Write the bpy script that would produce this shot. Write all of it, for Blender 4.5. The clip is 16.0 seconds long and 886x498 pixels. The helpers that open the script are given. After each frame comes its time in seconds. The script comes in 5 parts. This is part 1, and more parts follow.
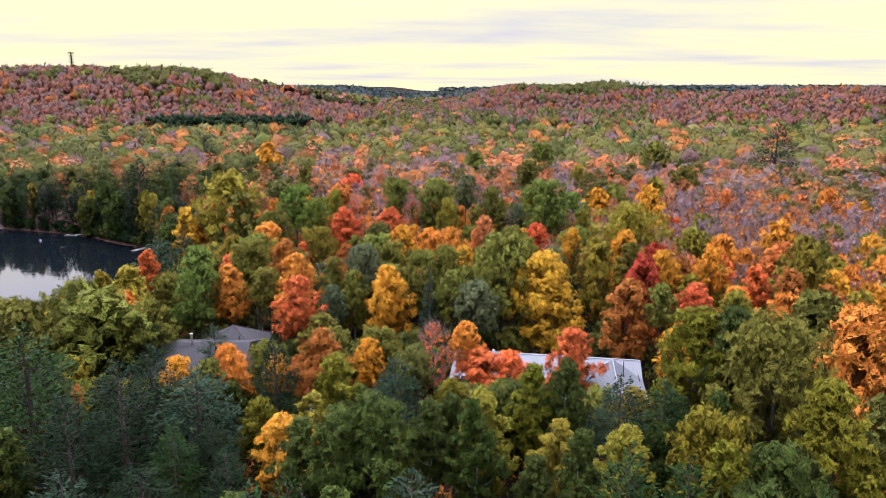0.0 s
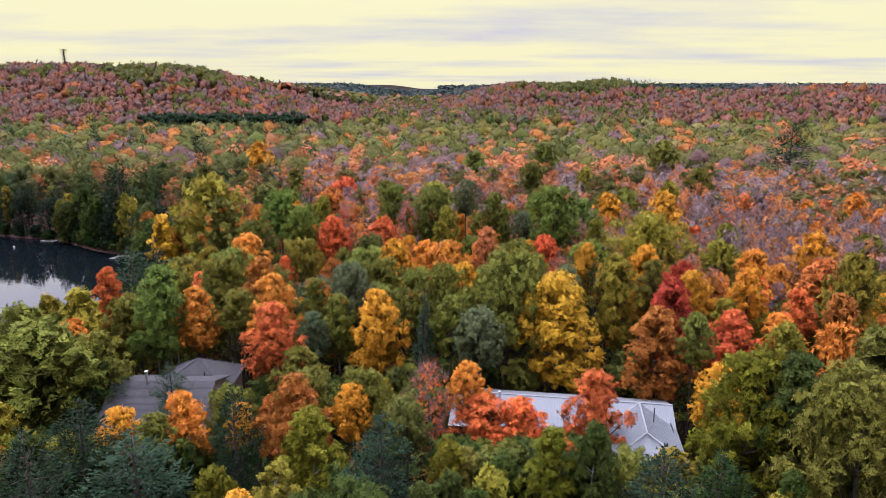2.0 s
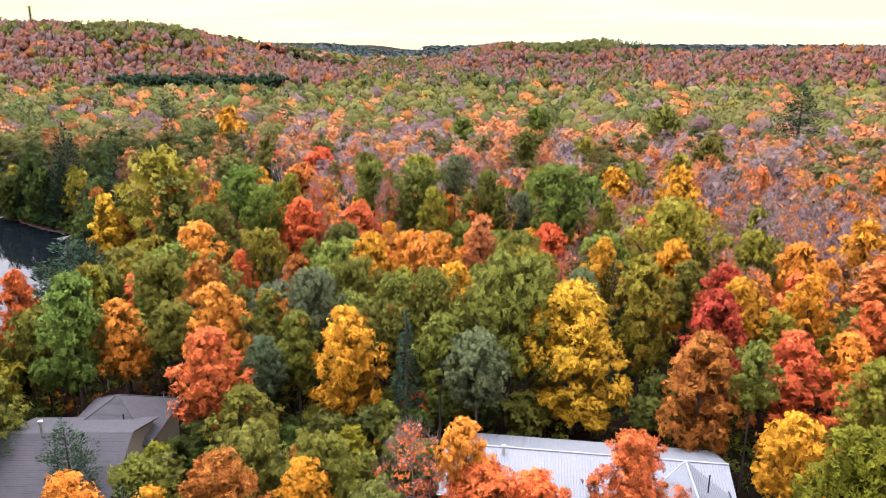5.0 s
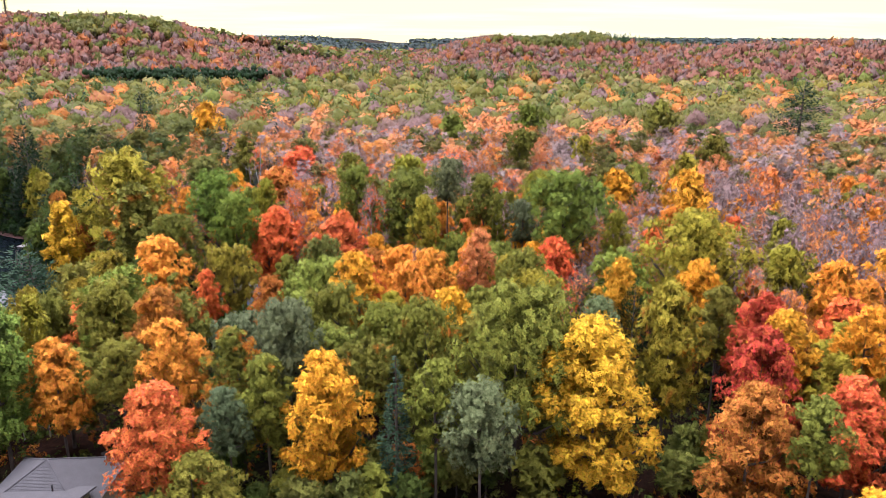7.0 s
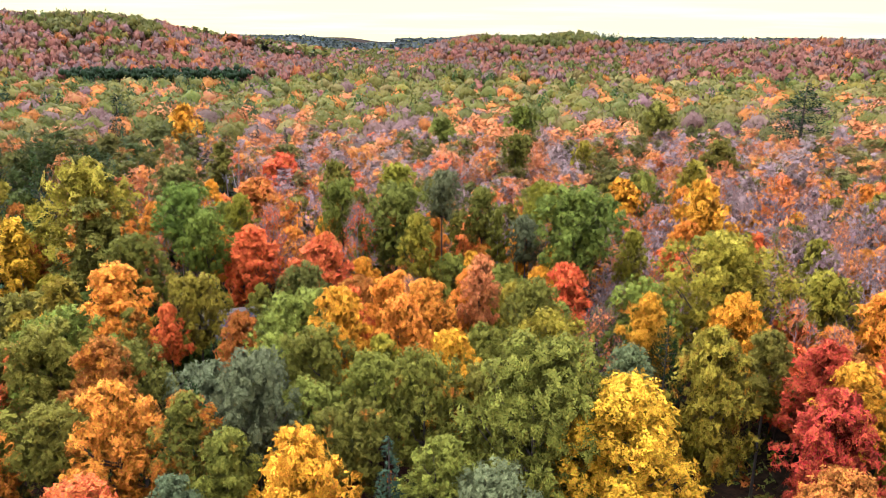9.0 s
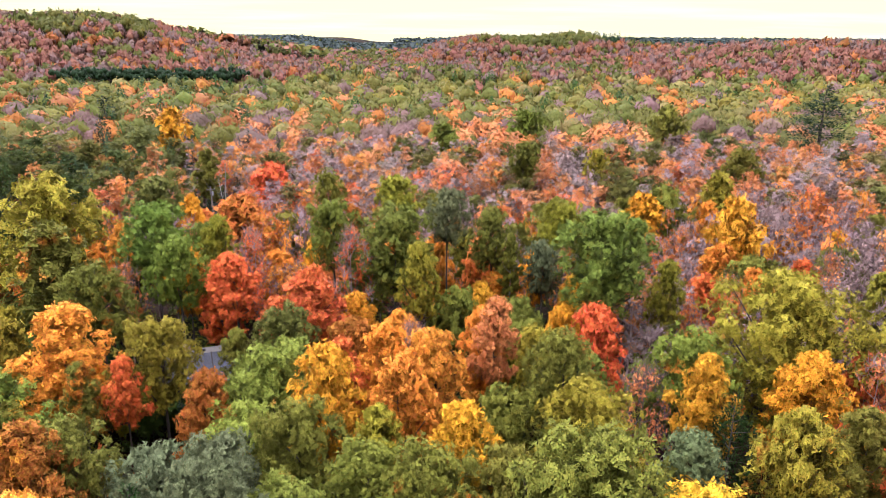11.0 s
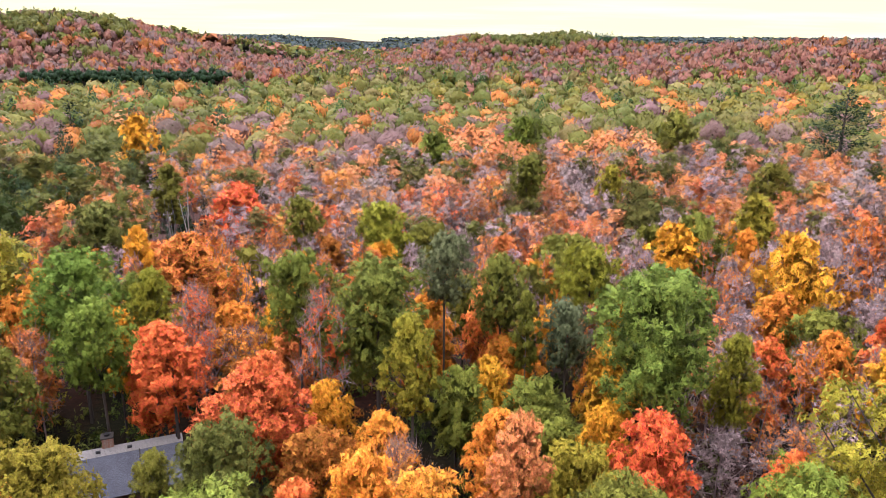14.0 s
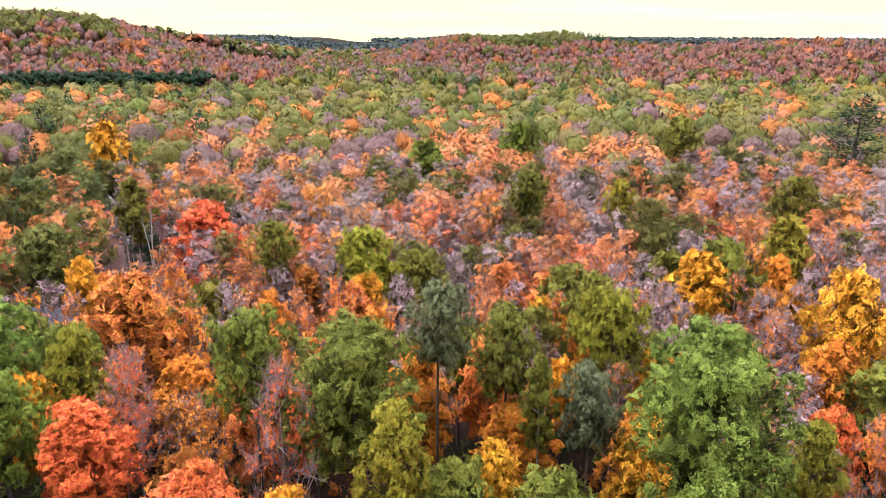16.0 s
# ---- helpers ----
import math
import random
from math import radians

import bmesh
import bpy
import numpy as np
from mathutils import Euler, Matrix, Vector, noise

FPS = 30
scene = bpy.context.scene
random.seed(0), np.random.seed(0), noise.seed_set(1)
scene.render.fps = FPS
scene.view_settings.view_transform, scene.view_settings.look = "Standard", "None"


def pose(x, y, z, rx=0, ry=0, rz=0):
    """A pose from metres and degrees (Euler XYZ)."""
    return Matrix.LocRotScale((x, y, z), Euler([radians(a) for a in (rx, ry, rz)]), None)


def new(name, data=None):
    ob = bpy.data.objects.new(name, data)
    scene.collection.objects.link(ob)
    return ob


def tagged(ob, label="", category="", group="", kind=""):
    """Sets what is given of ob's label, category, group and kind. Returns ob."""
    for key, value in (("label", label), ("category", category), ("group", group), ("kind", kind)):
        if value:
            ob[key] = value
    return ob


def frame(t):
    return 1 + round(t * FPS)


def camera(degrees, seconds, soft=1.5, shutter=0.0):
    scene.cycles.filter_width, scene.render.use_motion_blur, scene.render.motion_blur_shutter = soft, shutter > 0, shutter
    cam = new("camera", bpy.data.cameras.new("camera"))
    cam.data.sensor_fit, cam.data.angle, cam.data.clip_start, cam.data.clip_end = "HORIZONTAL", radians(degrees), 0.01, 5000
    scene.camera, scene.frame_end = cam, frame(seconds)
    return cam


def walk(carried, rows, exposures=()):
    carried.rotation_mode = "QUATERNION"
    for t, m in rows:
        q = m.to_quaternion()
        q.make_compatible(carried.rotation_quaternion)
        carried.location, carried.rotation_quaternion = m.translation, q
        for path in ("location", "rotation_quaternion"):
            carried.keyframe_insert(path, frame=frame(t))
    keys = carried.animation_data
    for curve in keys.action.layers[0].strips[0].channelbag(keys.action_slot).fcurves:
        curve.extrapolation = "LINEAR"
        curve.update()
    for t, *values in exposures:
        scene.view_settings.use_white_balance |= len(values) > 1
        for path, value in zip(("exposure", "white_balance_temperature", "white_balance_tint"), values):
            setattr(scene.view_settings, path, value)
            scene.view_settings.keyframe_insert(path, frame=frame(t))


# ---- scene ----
cam = camera(64.0, 16.0, soft=0.75)
METRES, EYE, TILT, LEAN, TURN = 100.0, 37.0, -12.5, 0.0, 0.0
ROWS = [
    (0.0, 0.0, 0.0, 0.0, 0.0, 0.0, 0.0),
    (0.5, 0.0006, 0.0328, 0.007, -0.03, -0.02, -0.01),
    (1.0, 0.001, 0.0653, 0.0138, -0.06, -0.0, -0.01),
    (1.5, 0.0014, 0.0973, 0.0206, -0.07, 0.03, -0.02),
    (2.0, 0.0016, 0.1289, 0.0271, -0.08, -0.15, -0.03),
    (2.5, 0.0018, 0.1601, 0.0336, -0.09, -0.65, -0.05),
    (3.0, 0.0019, 0.1909, 0.0403, -0.09, -1.27, -0.07),
    (3.5, 0.0021, 0.2219, 0.0466, -0.44, -1.87, -0.04),
    (4.0, 0.0024, 0.2528, 0.0532, -0.73, -2.4, 0.0),
    (6.5, -0.0021, 0.3947, 0.0835, -2.03, -3.6, 0.19),
    (7.0, -0.0033, 0.4214, 0.0894, -2.3, -3.65, 0.23),
    (7.5, -0.0049, 0.4477, 0.0954, -2.57, -3.69, 0.27),
    (8.0, -0.0065, 0.4743, 0.1014, -2.84, -3.71, 0.31),
    (8.5, -0.008, 0.5015, 0.1075, -3.11, -3.72, 0.38),
    (9.0, -0.0092, 0.5297, 0.1138, -3.38, -3.71, 0.43),
    (11.5, -0.0103, 0.6813, 0.1499, -3.58, -3.72, 0.44),
    (12.0, -0.0097, 0.7127, 0.1579, -3.73, -3.73, 0.49),
    (12.5, -0.0091, 0.7445, 0.1653, -3.9, -3.72, 0.53),
    (13.0, -0.0084, 0.7761, 0.1732, -4.05, -3.73, 0.58),
    (13.5, -0.0067, 0.808, 0.1808, -4.2, -3.75, 0.62),
    (14.0, -0.0045, 0.8411, 0.1886, -4.37, -3.76, 0.68),
    (14.5, -0.0024, 0.8749, 0.1969, -4.55, -3.77, 0.72),
    (15.0, -0.0002, 0.9072, 0.2045, -4.72, -3.76, 0.79),
    (15.5, 0.0021, 0.9415, 0.2122, -4.92, -3.74, 0.84),
    (16.0, 0.0046, 0.9747, 0.2199, -5.11, -3.75, 0.86),
]
walk(cam, [(t, pose(0, 0, EYE, TILT, LEAN, TURN) @ pose(METRES * x, METRES * y, METRES * z, 90 + pitch, roll, yaw)) for t, x, y, z, yaw, pitch, roll in ROWS],
     exposures=((0.0, -0.37, 6050, 14), (0.5, -0.55, 6050, 14), (1.0, -0.57, 6000, 14), (2.0, -0.57, 6000, 14), (2.5, -0.52, 6100, 13), (3.0, -0.38, 6300, 12),
                (3.5, -0.24, 6400, 11), (4.0, -0.11, 6350, 10), (6.5, 0.09, 6350, 10), (16.0, 0.04, 6350, 10)))

# ---- sky, sun ----
world = bpy.data.worlds.new("overcast_sky")
scene.world = world
world.use_nodes = True
SUN_UP, SUN_TURN = 62.0, -35.0


def build_sky():
    nt = world.node_tree
    nt.nodes.clear()
    N, L = nt.nodes.new, nt.links.new
    out, bg = N("ShaderNodeOutputWorld"), N("ShaderNodeBackground")
    sky = N("ShaderNodeTexSky")
    sky.sky_type, sky.sun_disc = "NISHITA", False
    sky.sun_elevation, sky.sun_rotation = radians(SUN_UP), radians(SUN_TURN)
    dim = N("ShaderNodeVectorMath")
    dim.operation, dim.inputs["Scale"].default_value = "SCALE", 0.08
    co, sep = N("ShaderNodeTexCoord"), N("ShaderNodeSeparateXYZ")
    L(co.outputs["Generated"], sep.inputs[0])
    # cloud deck seen in perspective: direction divided by its height
    high = N("ShaderNodeMath")
    high.operation, high.inputs[1].default_value = "MAXIMUM", 0.0
    L(sep.outputs["Z"], high.inputs[0])
    lift = N("ShaderNodeMath")
    lift.operation, lift.inputs[1].default_value = "ADD", 0.06
    L(high.outputs[0], lift.inputs[0])
    deck = N("ShaderNodeVectorMath")
    deck.operation = "DIVIDE"
    both = N("ShaderNodeCombineXYZ")
    for k in "XYZ":
        L(lift.outputs[0], both.inputs[k])
    L(co.outputs["Generated"], deck.inputs[0])
    L(both.outputs[0], deck.inputs[1])
    streak = N("ShaderNodeMapping")
    streak.inputs["Scale"].default_value = (0.30, 0.52, 0.0)
    streak.inputs["Location"].default_value = (3.1, 0.7, 0)
    L(deck.outputs[0], streak.inputs["Vector"])
    clouds = N("ShaderNodeTexNoise")
    clouds.inputs["Scale"].default_value, clouds.inputs["Detail"].default_value = 1.0, 6.0
    clouds.inputs["Roughness"].default_value = 0.55
    L(streak.outputs[0], clouds.inputs["Vector"])
    tone = N("ShaderNodeValToRGB")
    tone.color_ramp.elements[0].position, tone.color_ramp.elements[0].color = 0.46, (1.42, 1.31, 0.76, 1)
    tone.color_ramp.elements[1].position, tone.color_ramp.elements[1].color = 0.70, (0.98, 0.93, 0.95, 1)
    L(clouds.outputs["Fac"], tone.inputs["Fac"])
    mix = N("ShaderNodeMix")
    mix.data_type = "RGBA"
    mix.inputs["Factor"].default_value = 0.94
    L(sky.outputs[0], dim.inputs[0])
    L(dim.outputs[0], mix.inputs["A"])
    L(tone.outputs["Color"], mix.inputs["B"])
    zenith = N("ShaderNodeMix")
    zenith.data_type = "RGBA"
    climb = N("ShaderNodeMapRange")
    climb.inputs["From Min"].default_value, climb.inputs["From Max"].default_value = 0.12, 0.26
    L(sep.outputs["Z"], climb.inputs["Value"])
    L(climb.outputs["Result"], zenith.inputs["Factor"])
    L(mix.outputs["Result"], zenith.inputs["A"])
    zenith.inputs["B"].default_value = (1.02, 0.975, 1.14, 1)
    L(zenith.outputs["Result"], bg.inputs["Color"])
    # an overcast sky is several times brighter overhead than at the horizon, and brightest round the hidden sun
    square = N("ShaderNodeMath")
    square.operation = "POWER"
    square.inputs[1].default_value = 2.0
    L(high.outputs[0], square.inputs[0])
    dome = N("ShaderNodeMapRange")
    dome.inputs["To Min"].default_value, dome.inputs["To Max"].default_value = 1.06, 2.6
    L(square.outputs[0], dome.inputs["Value"])
    toward = N("ShaderNodeVectorMath")
    toward.operation = "DOT_PRODUCT"
    toward.inputs[1].default_value = pose(0, 0, 0, 90 - SUN_UP, 0, 180 - SUN_TURN) @ Vector((0, 0, 1))
    L(co.outputs["Generated"], toward.inputs[0])
    near, above, glow, total = N("ShaderNodeMapRange"), N("ShaderNodeMapRange"), N("ShaderNodeMath"), N("ShaderNodeMath")
    for n, lo, hi, peak in ((near, 0.3, 0.75, 1.7), (above, 0.1, 0.25, 1.0)):
        n.interpolation_type = "SMOOTHSTEP"
        n.inputs["From Min"].default_value, n.inputs["From Max"].default_value, n.inputs["To Max"].default_value = lo, hi, peak
    L(toward.outputs["Value"], near.inputs["Value"])
    L(sep.outputs["Z"], above.inputs["Value"])
    glow.operation, total.operation = "MULTIPLY", "ADD"
    L(near.outputs["Result"], glow.inputs[0])
    L(above.outputs["Result"], glow.inputs[1])
    L(dome.outputs["Result"], total.inputs[0])
    L(glow.outputs[0], total.inputs[1])
    L(total.outputs[0], bg.inputs["Strength"])
    L(bg.outputs[0], out.inputs["Surface"])


build_sky()
sun = new("sun", bpy.data.lights.new("sun", "SUN"))
sun.data.energy, sun.data.angle, sun.data.color = 1.45, radians(24), (1.0, 0.96, 0.90)
sun.matrix_world = pose(0, 0, 200, 90 - SUN_UP, 0, 180 - SUN_TURN)

# ---- materials ----


def material(name):
    m = bpy.data.materials.new(name)
    m.use_nodes = True
    return m, m.node_tree, m.node_tree.nodes["Principled BSDF"]


def node(nt, kind, **values):
    n = nt.nodes.new("ShaderNode" + kind)
    for k, v in values.items():
        n.inputs[k.replace("_", " ")].default_value = v
    return n


def mixed(nt, fac, a, b, blend="MIX"):
    """A colour mix; fac, a and b are sockets or values."""
    n = nt.nodes.new("ShaderNodeMix")
    n.data_type, n.blend_type = "RGBA", blend
    for key, v in (("Factor", fac), ("A", a), ("B", b)):
        if isinstance(v, bpy.types.NodeSocket):
            nt.links.new(v, n.inputs[key])
        else:
            n.inputs[key].default_value = v
    return n.outputs["Result"]


def ramp(nt, src, lo, hi, a=(0, 0, 0, 1), b=(1, 1, 1, 1)):
    r = nt.nodes.new("ShaderNodeValToRGB")
    r.color_ramp.elements[0].position, r.color_ramp.elements[0].color = lo, a
    r.color_ramp.elements[1].position, r.color_ramp.elements[1].color = hi, b
    nt.links.new(src, r.inputs["Fac"])
    return r.outputs["Color"]


def grain(nt, scale, detail=4.0, rough=0.55, space="Object"):
    co = nt.nodes.new("ShaderNodeTexCoord")
    n = node(nt, "TexNoise", Scale=scale, Detail=detail, Roughness=rough)
    nt.links.new(co.outputs[space], n.inputs["Vector"])
    return n.outputs["Fac"]


def bump(nt, bsdf, height, strength, distance=0.02):
    b = node(nt, "Bump", Strength=strength, Distance=distance)
    nt.links.new(height, b.inputs["Height"])
    nt.links.new(b.outputs["Normal"], bsdf.inputs["Normal"])


def leaf_material(name, tint, thin=0.07, spread=(0.6, 1.4), turning=True, cell=0.0, fill=0.6, rough_normal=0.5):
    """Foliage: colour from the object or a tint layer; sprays cut into single leaves of size cell, each a little different."""
    m, nt, bsdf = material(name)
    L = nt.links.new
    out = nt.nodes["Material Output"]
    if tint == "object":
        src = nt.nodes.new("ShaderNodeObjectInfo")
    else:
        src = nt.nodes.new("ShaderNodeVertexColor")
        src.layer_name = tint
    base, turn = src.outputs["Color"], src.outputs["Alpha"]
    geo = nt.nodes.new("ShaderNodeNewGeometry")
    rnd = geo.outputs["Random Per Island"]
    co = nt.nodes.new("ShaderNodeTexCoord")
    cells = node(nt, "TexVoronoi", Scale=1.0 / (cell or 0.8))
    L(co.outputs["Object"], cells.inputs["Vector"])
    split = nt.nodes.new("ShaderNodeSeparateColor")
    L(cells.outputs["Color"], split.inputs["Color"])
    if turning:
        # branches that have turned further than the rest
        patch = grain(nt, 0.33, 2.0, 0.5)
        gap = node(nt, "Math")
        gap.operation = "SUBTRACT"
        gap.inputs[0].default_value = 0.86
        half = node(nt, "Math")
        half.operation, half.inputs[1].default_value = "MULTIPLY", 0.42
        L(turn, half.inputs[0])
        L(half.outputs[0], gap.inputs[1])
        step = node(nt, "MapRange")
        step.interpolation_type = "SMOOTHSTEP"
        L(patch, step.inputs["Value"])
        L(gap.outputs[0], step.inputs["From Min"])
        top = node(nt, "Math")
        top.operation, top.inputs[1].default_value = "ADD", 0.08
        L(gap.outputs[0], top.inputs[0])
        L(top.outputs[0], step.inputs["From Max"])
        late = mixed(nt, rnd, (0.45, 0.12, 0.02, 1), (0.58, 0.24, 0.03, 1))
        base = mixed(nt, step.outputs["Result"], base, late)
    hsv = node(nt, "HueSaturation")
    shift = node(nt, "MapRange", To_Min=0.482, To_Max=0.520)
    L(split.outputs["Red"], shift.inputs["Value"])
    L(shift.outputs["Result"], hsv.inputs["Hue"])
    mean = node(nt, "Math")
    mean.operation = "ADD"
    L(rnd, mean.inputs[0])
    L(split.outputs["Green"], mean.inputs[1])
    val = node(nt, "MapRange", To_Min=spread[0], To_Max=spread[1])
    val.inputs["From Max"].default_value = 2.0
    L(mean.outputs[0], val.inputs["Value"])
    L(val.outputs["Result"], hsv.inputs["Value"])
    L(base, hsv.inputs["Color"])
    L(hsv.outputs["Color"], bsdf.inputs["Base Color"])
    bsdf.inputs["Roughness"].default_value = 0.6
    bsdf.inputs["Specular IOR Level"].default_value = 0.06
    # leaves hang in the way the bough faces, each tilted by its own amount
    lie = nt.nodes.new("ShaderNodeAttribute")
    lie.attribute_name = "crown_normal"
    turned = nt.nodes.new("ShaderNodeVectorTransform")
    turned.vector_type, turned.convert_from, turned.convert_to = "NORMAL", "OBJECT", "WORLD"
    L(lie.outputs["Vector"], turned.inputs[0])
    tilt = nt.nodes.new("ShaderNodeVectorMath")
    tilt.operation = "MULTIPLY_ADD"
    L(cells.outputs["Color"], tilt.inputs[0])
    tilt.inputs[1].default_value = (2 * rough_normal,) * 3
    tilt.inputs[2].default_value = (-rough_normal,) * 3
    total = nt.nodes.new("ShaderNodeVectorMath")
    total.operation = "ADD"
    L(turned.outputs[0], total.inputs[0])
    L(tilt.outputs[0], total.inputs[1])
    facing = nt.nodes.new("ShaderNodeVectorMath")
    facing.operation = "NORMALIZE"
    L(total.outputs[0], facing.inputs[0])
    L(facing.outputs[0], bsdf.inputs["Normal"])
    through_leaf = node(nt, "BsdfTranslucent")
    L(facing.outputs[0], through_leaf.inputs["Normal"])
    L(hsv.outputs["Color"], through_leaf.inputs["Color"])
    blend = node(nt, "MixShader", Fac=thin)
    L(bsdf.outputs[0], blend.inputs[1])
    L(through_leaf.outputs[0], blend.inputs[2])
    if cell:
        gone = node(nt, "Math")
        gone.operation, gone.inputs[1].default_value = "GREATER_THAN", fill
        L(cells.outputs["Distance"], gone.inputs[0])
        cut = nt.nodes.new("ShaderNodeMixShader")
        L(gone.outputs[0], cut.inputs["Fac"])
        L(blend.outputs[0], cut.inputs[1])
        L(nt.nodes.new("ShaderNodeBsdfTransparent").outputs[0], cut.inputs[2])
        blend = cut
    L(blend.outputs[0], out.inputs["Surface"])
    return m


def bark_material(name, a, b, scale=3.0):
    m, nt, bsdf = material(name)
    g = grain(nt, scale, 6.0, 0.65)
    info = nt.nodes.new("ShaderNodeObjectInfo")
    col = ramp(nt, g, 0.3, 0.7, (*a, 1), (*b, 1))
    hsv = node(nt, "HueSaturation")
    v = node(nt, "MapRange", To_Min=0.75, To_Max=1.25)
    nt.links.new(info.outputs["Random"], v.inputs["Value"])
    nt.links.new(v.outputs["Result"], hsv.inputs["Value"])
    nt.links.new(col, hsv.inputs["Color"])
    nt.links.new(hsv.outputs["Color"], bsdf.inputs["Base Color"])
    bsdf.inputs["Roughness"].default_value = 0.9
    bsdf.inputs["Specular IOR Level"].default_value = 0.12
    bump(nt, bsdf, grain(nt, scale * 4, 4.0), 0.6, 0.03)
    return m


LEAF = leaf_material("autumn_leaves", "object", spread=(0.45, 1.58), cell=0.09, fill=0.56, rough_normal=0.45)
LEAF_FINE = leaf_material("fine_autumn_leaves", "object", spread=(0.42, 1.62), cell=0.07, fill=0.56, rough_normal=0.45)
LEAF_MID = leaf_material("autumn_leaf_sprays", "object", spread=(0.5, 1.5), cell=0.13, fill=0.58, rough_normal=0.45)
NEEDLE = leaf_material("conifer_needles", "object", 0.06, (0.55, 1.4), turning=False, rough_normal=0.35)
WOODS = leaf_material("distant_foliage", "tint", 0.1, (0.90, 1.10), turning=False, rough_normal=0.05)
WOODS_CUT = leaf_material("valley_foliage", "tint", 0.1, (0.84, 1.16), turning=False, cell=0.26, fill=0.66, rough_normal=0.15)
WOODS_NEAR = leaf_material("woodland_foliage", "tint", 0.12, (0.72, 1.28), turning=False, cell=0.2, fill=0.52, rough_normal=0.3)
BARK = bark_material("grey_brown_bark", (0.045, 0.036, 0.030), (0.12, 0.10, 0.088))
BIRCH_BARK = bark_material("white_birch_bark", (0.20, 0.185, 0.165), (0.52, 0.50, 0.46), 2.0)
TWIG = bark_material("mauve_grey_twigs", (0.16, 0.118, 0.112), (0.35, 0.262, 0.250), 0.8)


def floor_material():
    m, nt, bsdf = material("leaf_litter")
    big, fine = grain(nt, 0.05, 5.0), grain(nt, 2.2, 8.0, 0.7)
    # litter and moss near black: shade between the crowns put into their colour
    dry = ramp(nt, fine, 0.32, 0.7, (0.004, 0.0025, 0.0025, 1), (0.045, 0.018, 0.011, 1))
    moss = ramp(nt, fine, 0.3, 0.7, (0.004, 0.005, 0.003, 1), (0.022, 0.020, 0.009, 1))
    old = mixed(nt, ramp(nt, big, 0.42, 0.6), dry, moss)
    # freshly shed leaves, pale and mauve, where the maples stand half bare past the houses
    fallen = ramp(nt, fine, 0.30, 0.72, (0.07, 0.040, 0.036, 1), (0.25, 0.145, 0.125, 1))
    co, sep = nt.nodes.new("ShaderNodeTexCoord"), nt.nodes.new("ShaderNodeSeparateXYZ")
    nt.links.new(co.outputs["Object"], sep.inputs[0])
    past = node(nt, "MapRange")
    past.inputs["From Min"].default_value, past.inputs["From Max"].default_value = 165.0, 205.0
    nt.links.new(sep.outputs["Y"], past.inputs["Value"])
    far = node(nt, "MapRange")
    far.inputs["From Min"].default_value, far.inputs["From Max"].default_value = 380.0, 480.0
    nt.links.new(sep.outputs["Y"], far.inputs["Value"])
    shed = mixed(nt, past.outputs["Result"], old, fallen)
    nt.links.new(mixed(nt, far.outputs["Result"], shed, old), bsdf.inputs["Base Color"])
    bsdf.inputs["Roughness"].default_value = 0.95
    bsdf.inputs["Specular IOR Level"].default_value = 0.08
    bump(nt, bsdf, fine, 0.9, 0.15)
    return m


def water_material():
    m, nt, bsdf = material("lake_water")
    bsdf.inputs["Base Color"].default_value = (0.006, 0.009, 0.012, 1)
    bsdf.inputs["Roughness"].default_value = 0.04
    bsdf.inputs["IOR"].default_value = 1.33
    co = nt.nodes.new("ShaderNodeTexCoord")
    mp = node(nt, "Mapping", Scale=(0.35, 0.9, 1))
    n = node(nt, "TexNoise", Scale=1.2, Detail=3.0)
    nt.links.new(co.outputs["Object"], mp.inputs["Vector"])
    nt.links.new(mp.outputs[0], n.inputs["Vector"])
    bump(nt, bsdf, n.outputs["Fac"], 0.12, 0.05)
    return m


def plain_material(name, colour, rough=0.7, metal=0.0, scale=4.0, vary=0.25, relief=0.15):
    """A solid surface with stains and fine grain."""
    m, nt, bsdf = material(name)
    g, s = grain(nt, scale * 5, 5.0), grain(nt, scale * 0.4, 4.0)
    dark = tuple(c * (1 - vary) for c in colour)
    light = tuple(min(1, c * (1 + vary)) for c in colour)
    c1 = ramp(nt, g, 0.3, 0.7, (*dark, 1), (*light, 1))
    c2 = mixed(nt, ramp(nt, s, 0.35, 0.75, (0, 0, 0, 1), (0.5, 0.5, 0.5, 1)), c1, (*dark, 1))
    nt.links.new(c2, bsdf.inputs["Base Color"])
    bsdf.inputs["Roughness"].default_value, bsdf.inputs["Metallic"].default_value = rough, metal
    bump(nt, bsdf, g, relief, 0.02)
    return m


FLOOR, WATER = floor_material(), water_material()
STEEL = plain_material("white_painted_steel_roofing", (0.285, 0.305, 0.325), 0.5, 0.0, 1.2, 0.10, 0.05)
STEEL_TRIM = plain_material("white_steel_flashing", (0.42, 0.44, 0.46), 0.5, 0.0, 2.0, 0.08, 0.05)
SHINGLE = plain_material("grey_asphalt_shingles", (0.088, 0.084, 0.090), 0.92, 0.0, 3.0, 0.35, 0.5)
SHINGLE_PALE = plain_material("weathered_grey_shingles", (0.125, 0.130, 0.155), 0.92, 0.0, 2.2, 0.55, 0.8)
SIDING = plain_material("tan_wood_siding", (0.42, 0.36, 0.27), 0.8, 0.0, 2.0, 0.2, 0.2)
SIDING_BROWN = plain_material("brown_wood_siding", (0.16, 0.10, 0.065), 0.85, 0.0, 2.0, 0.25, 0.2)
FASCIA = plain_material("dark_brown_fascia", (0.06, 0.05, 0.045), 0.7)
GALV = plain_material("galvanised_pipe", (0.62, 0.62, 0.60), 0.35, 0.8, 3.0, 0.12, 0.05)
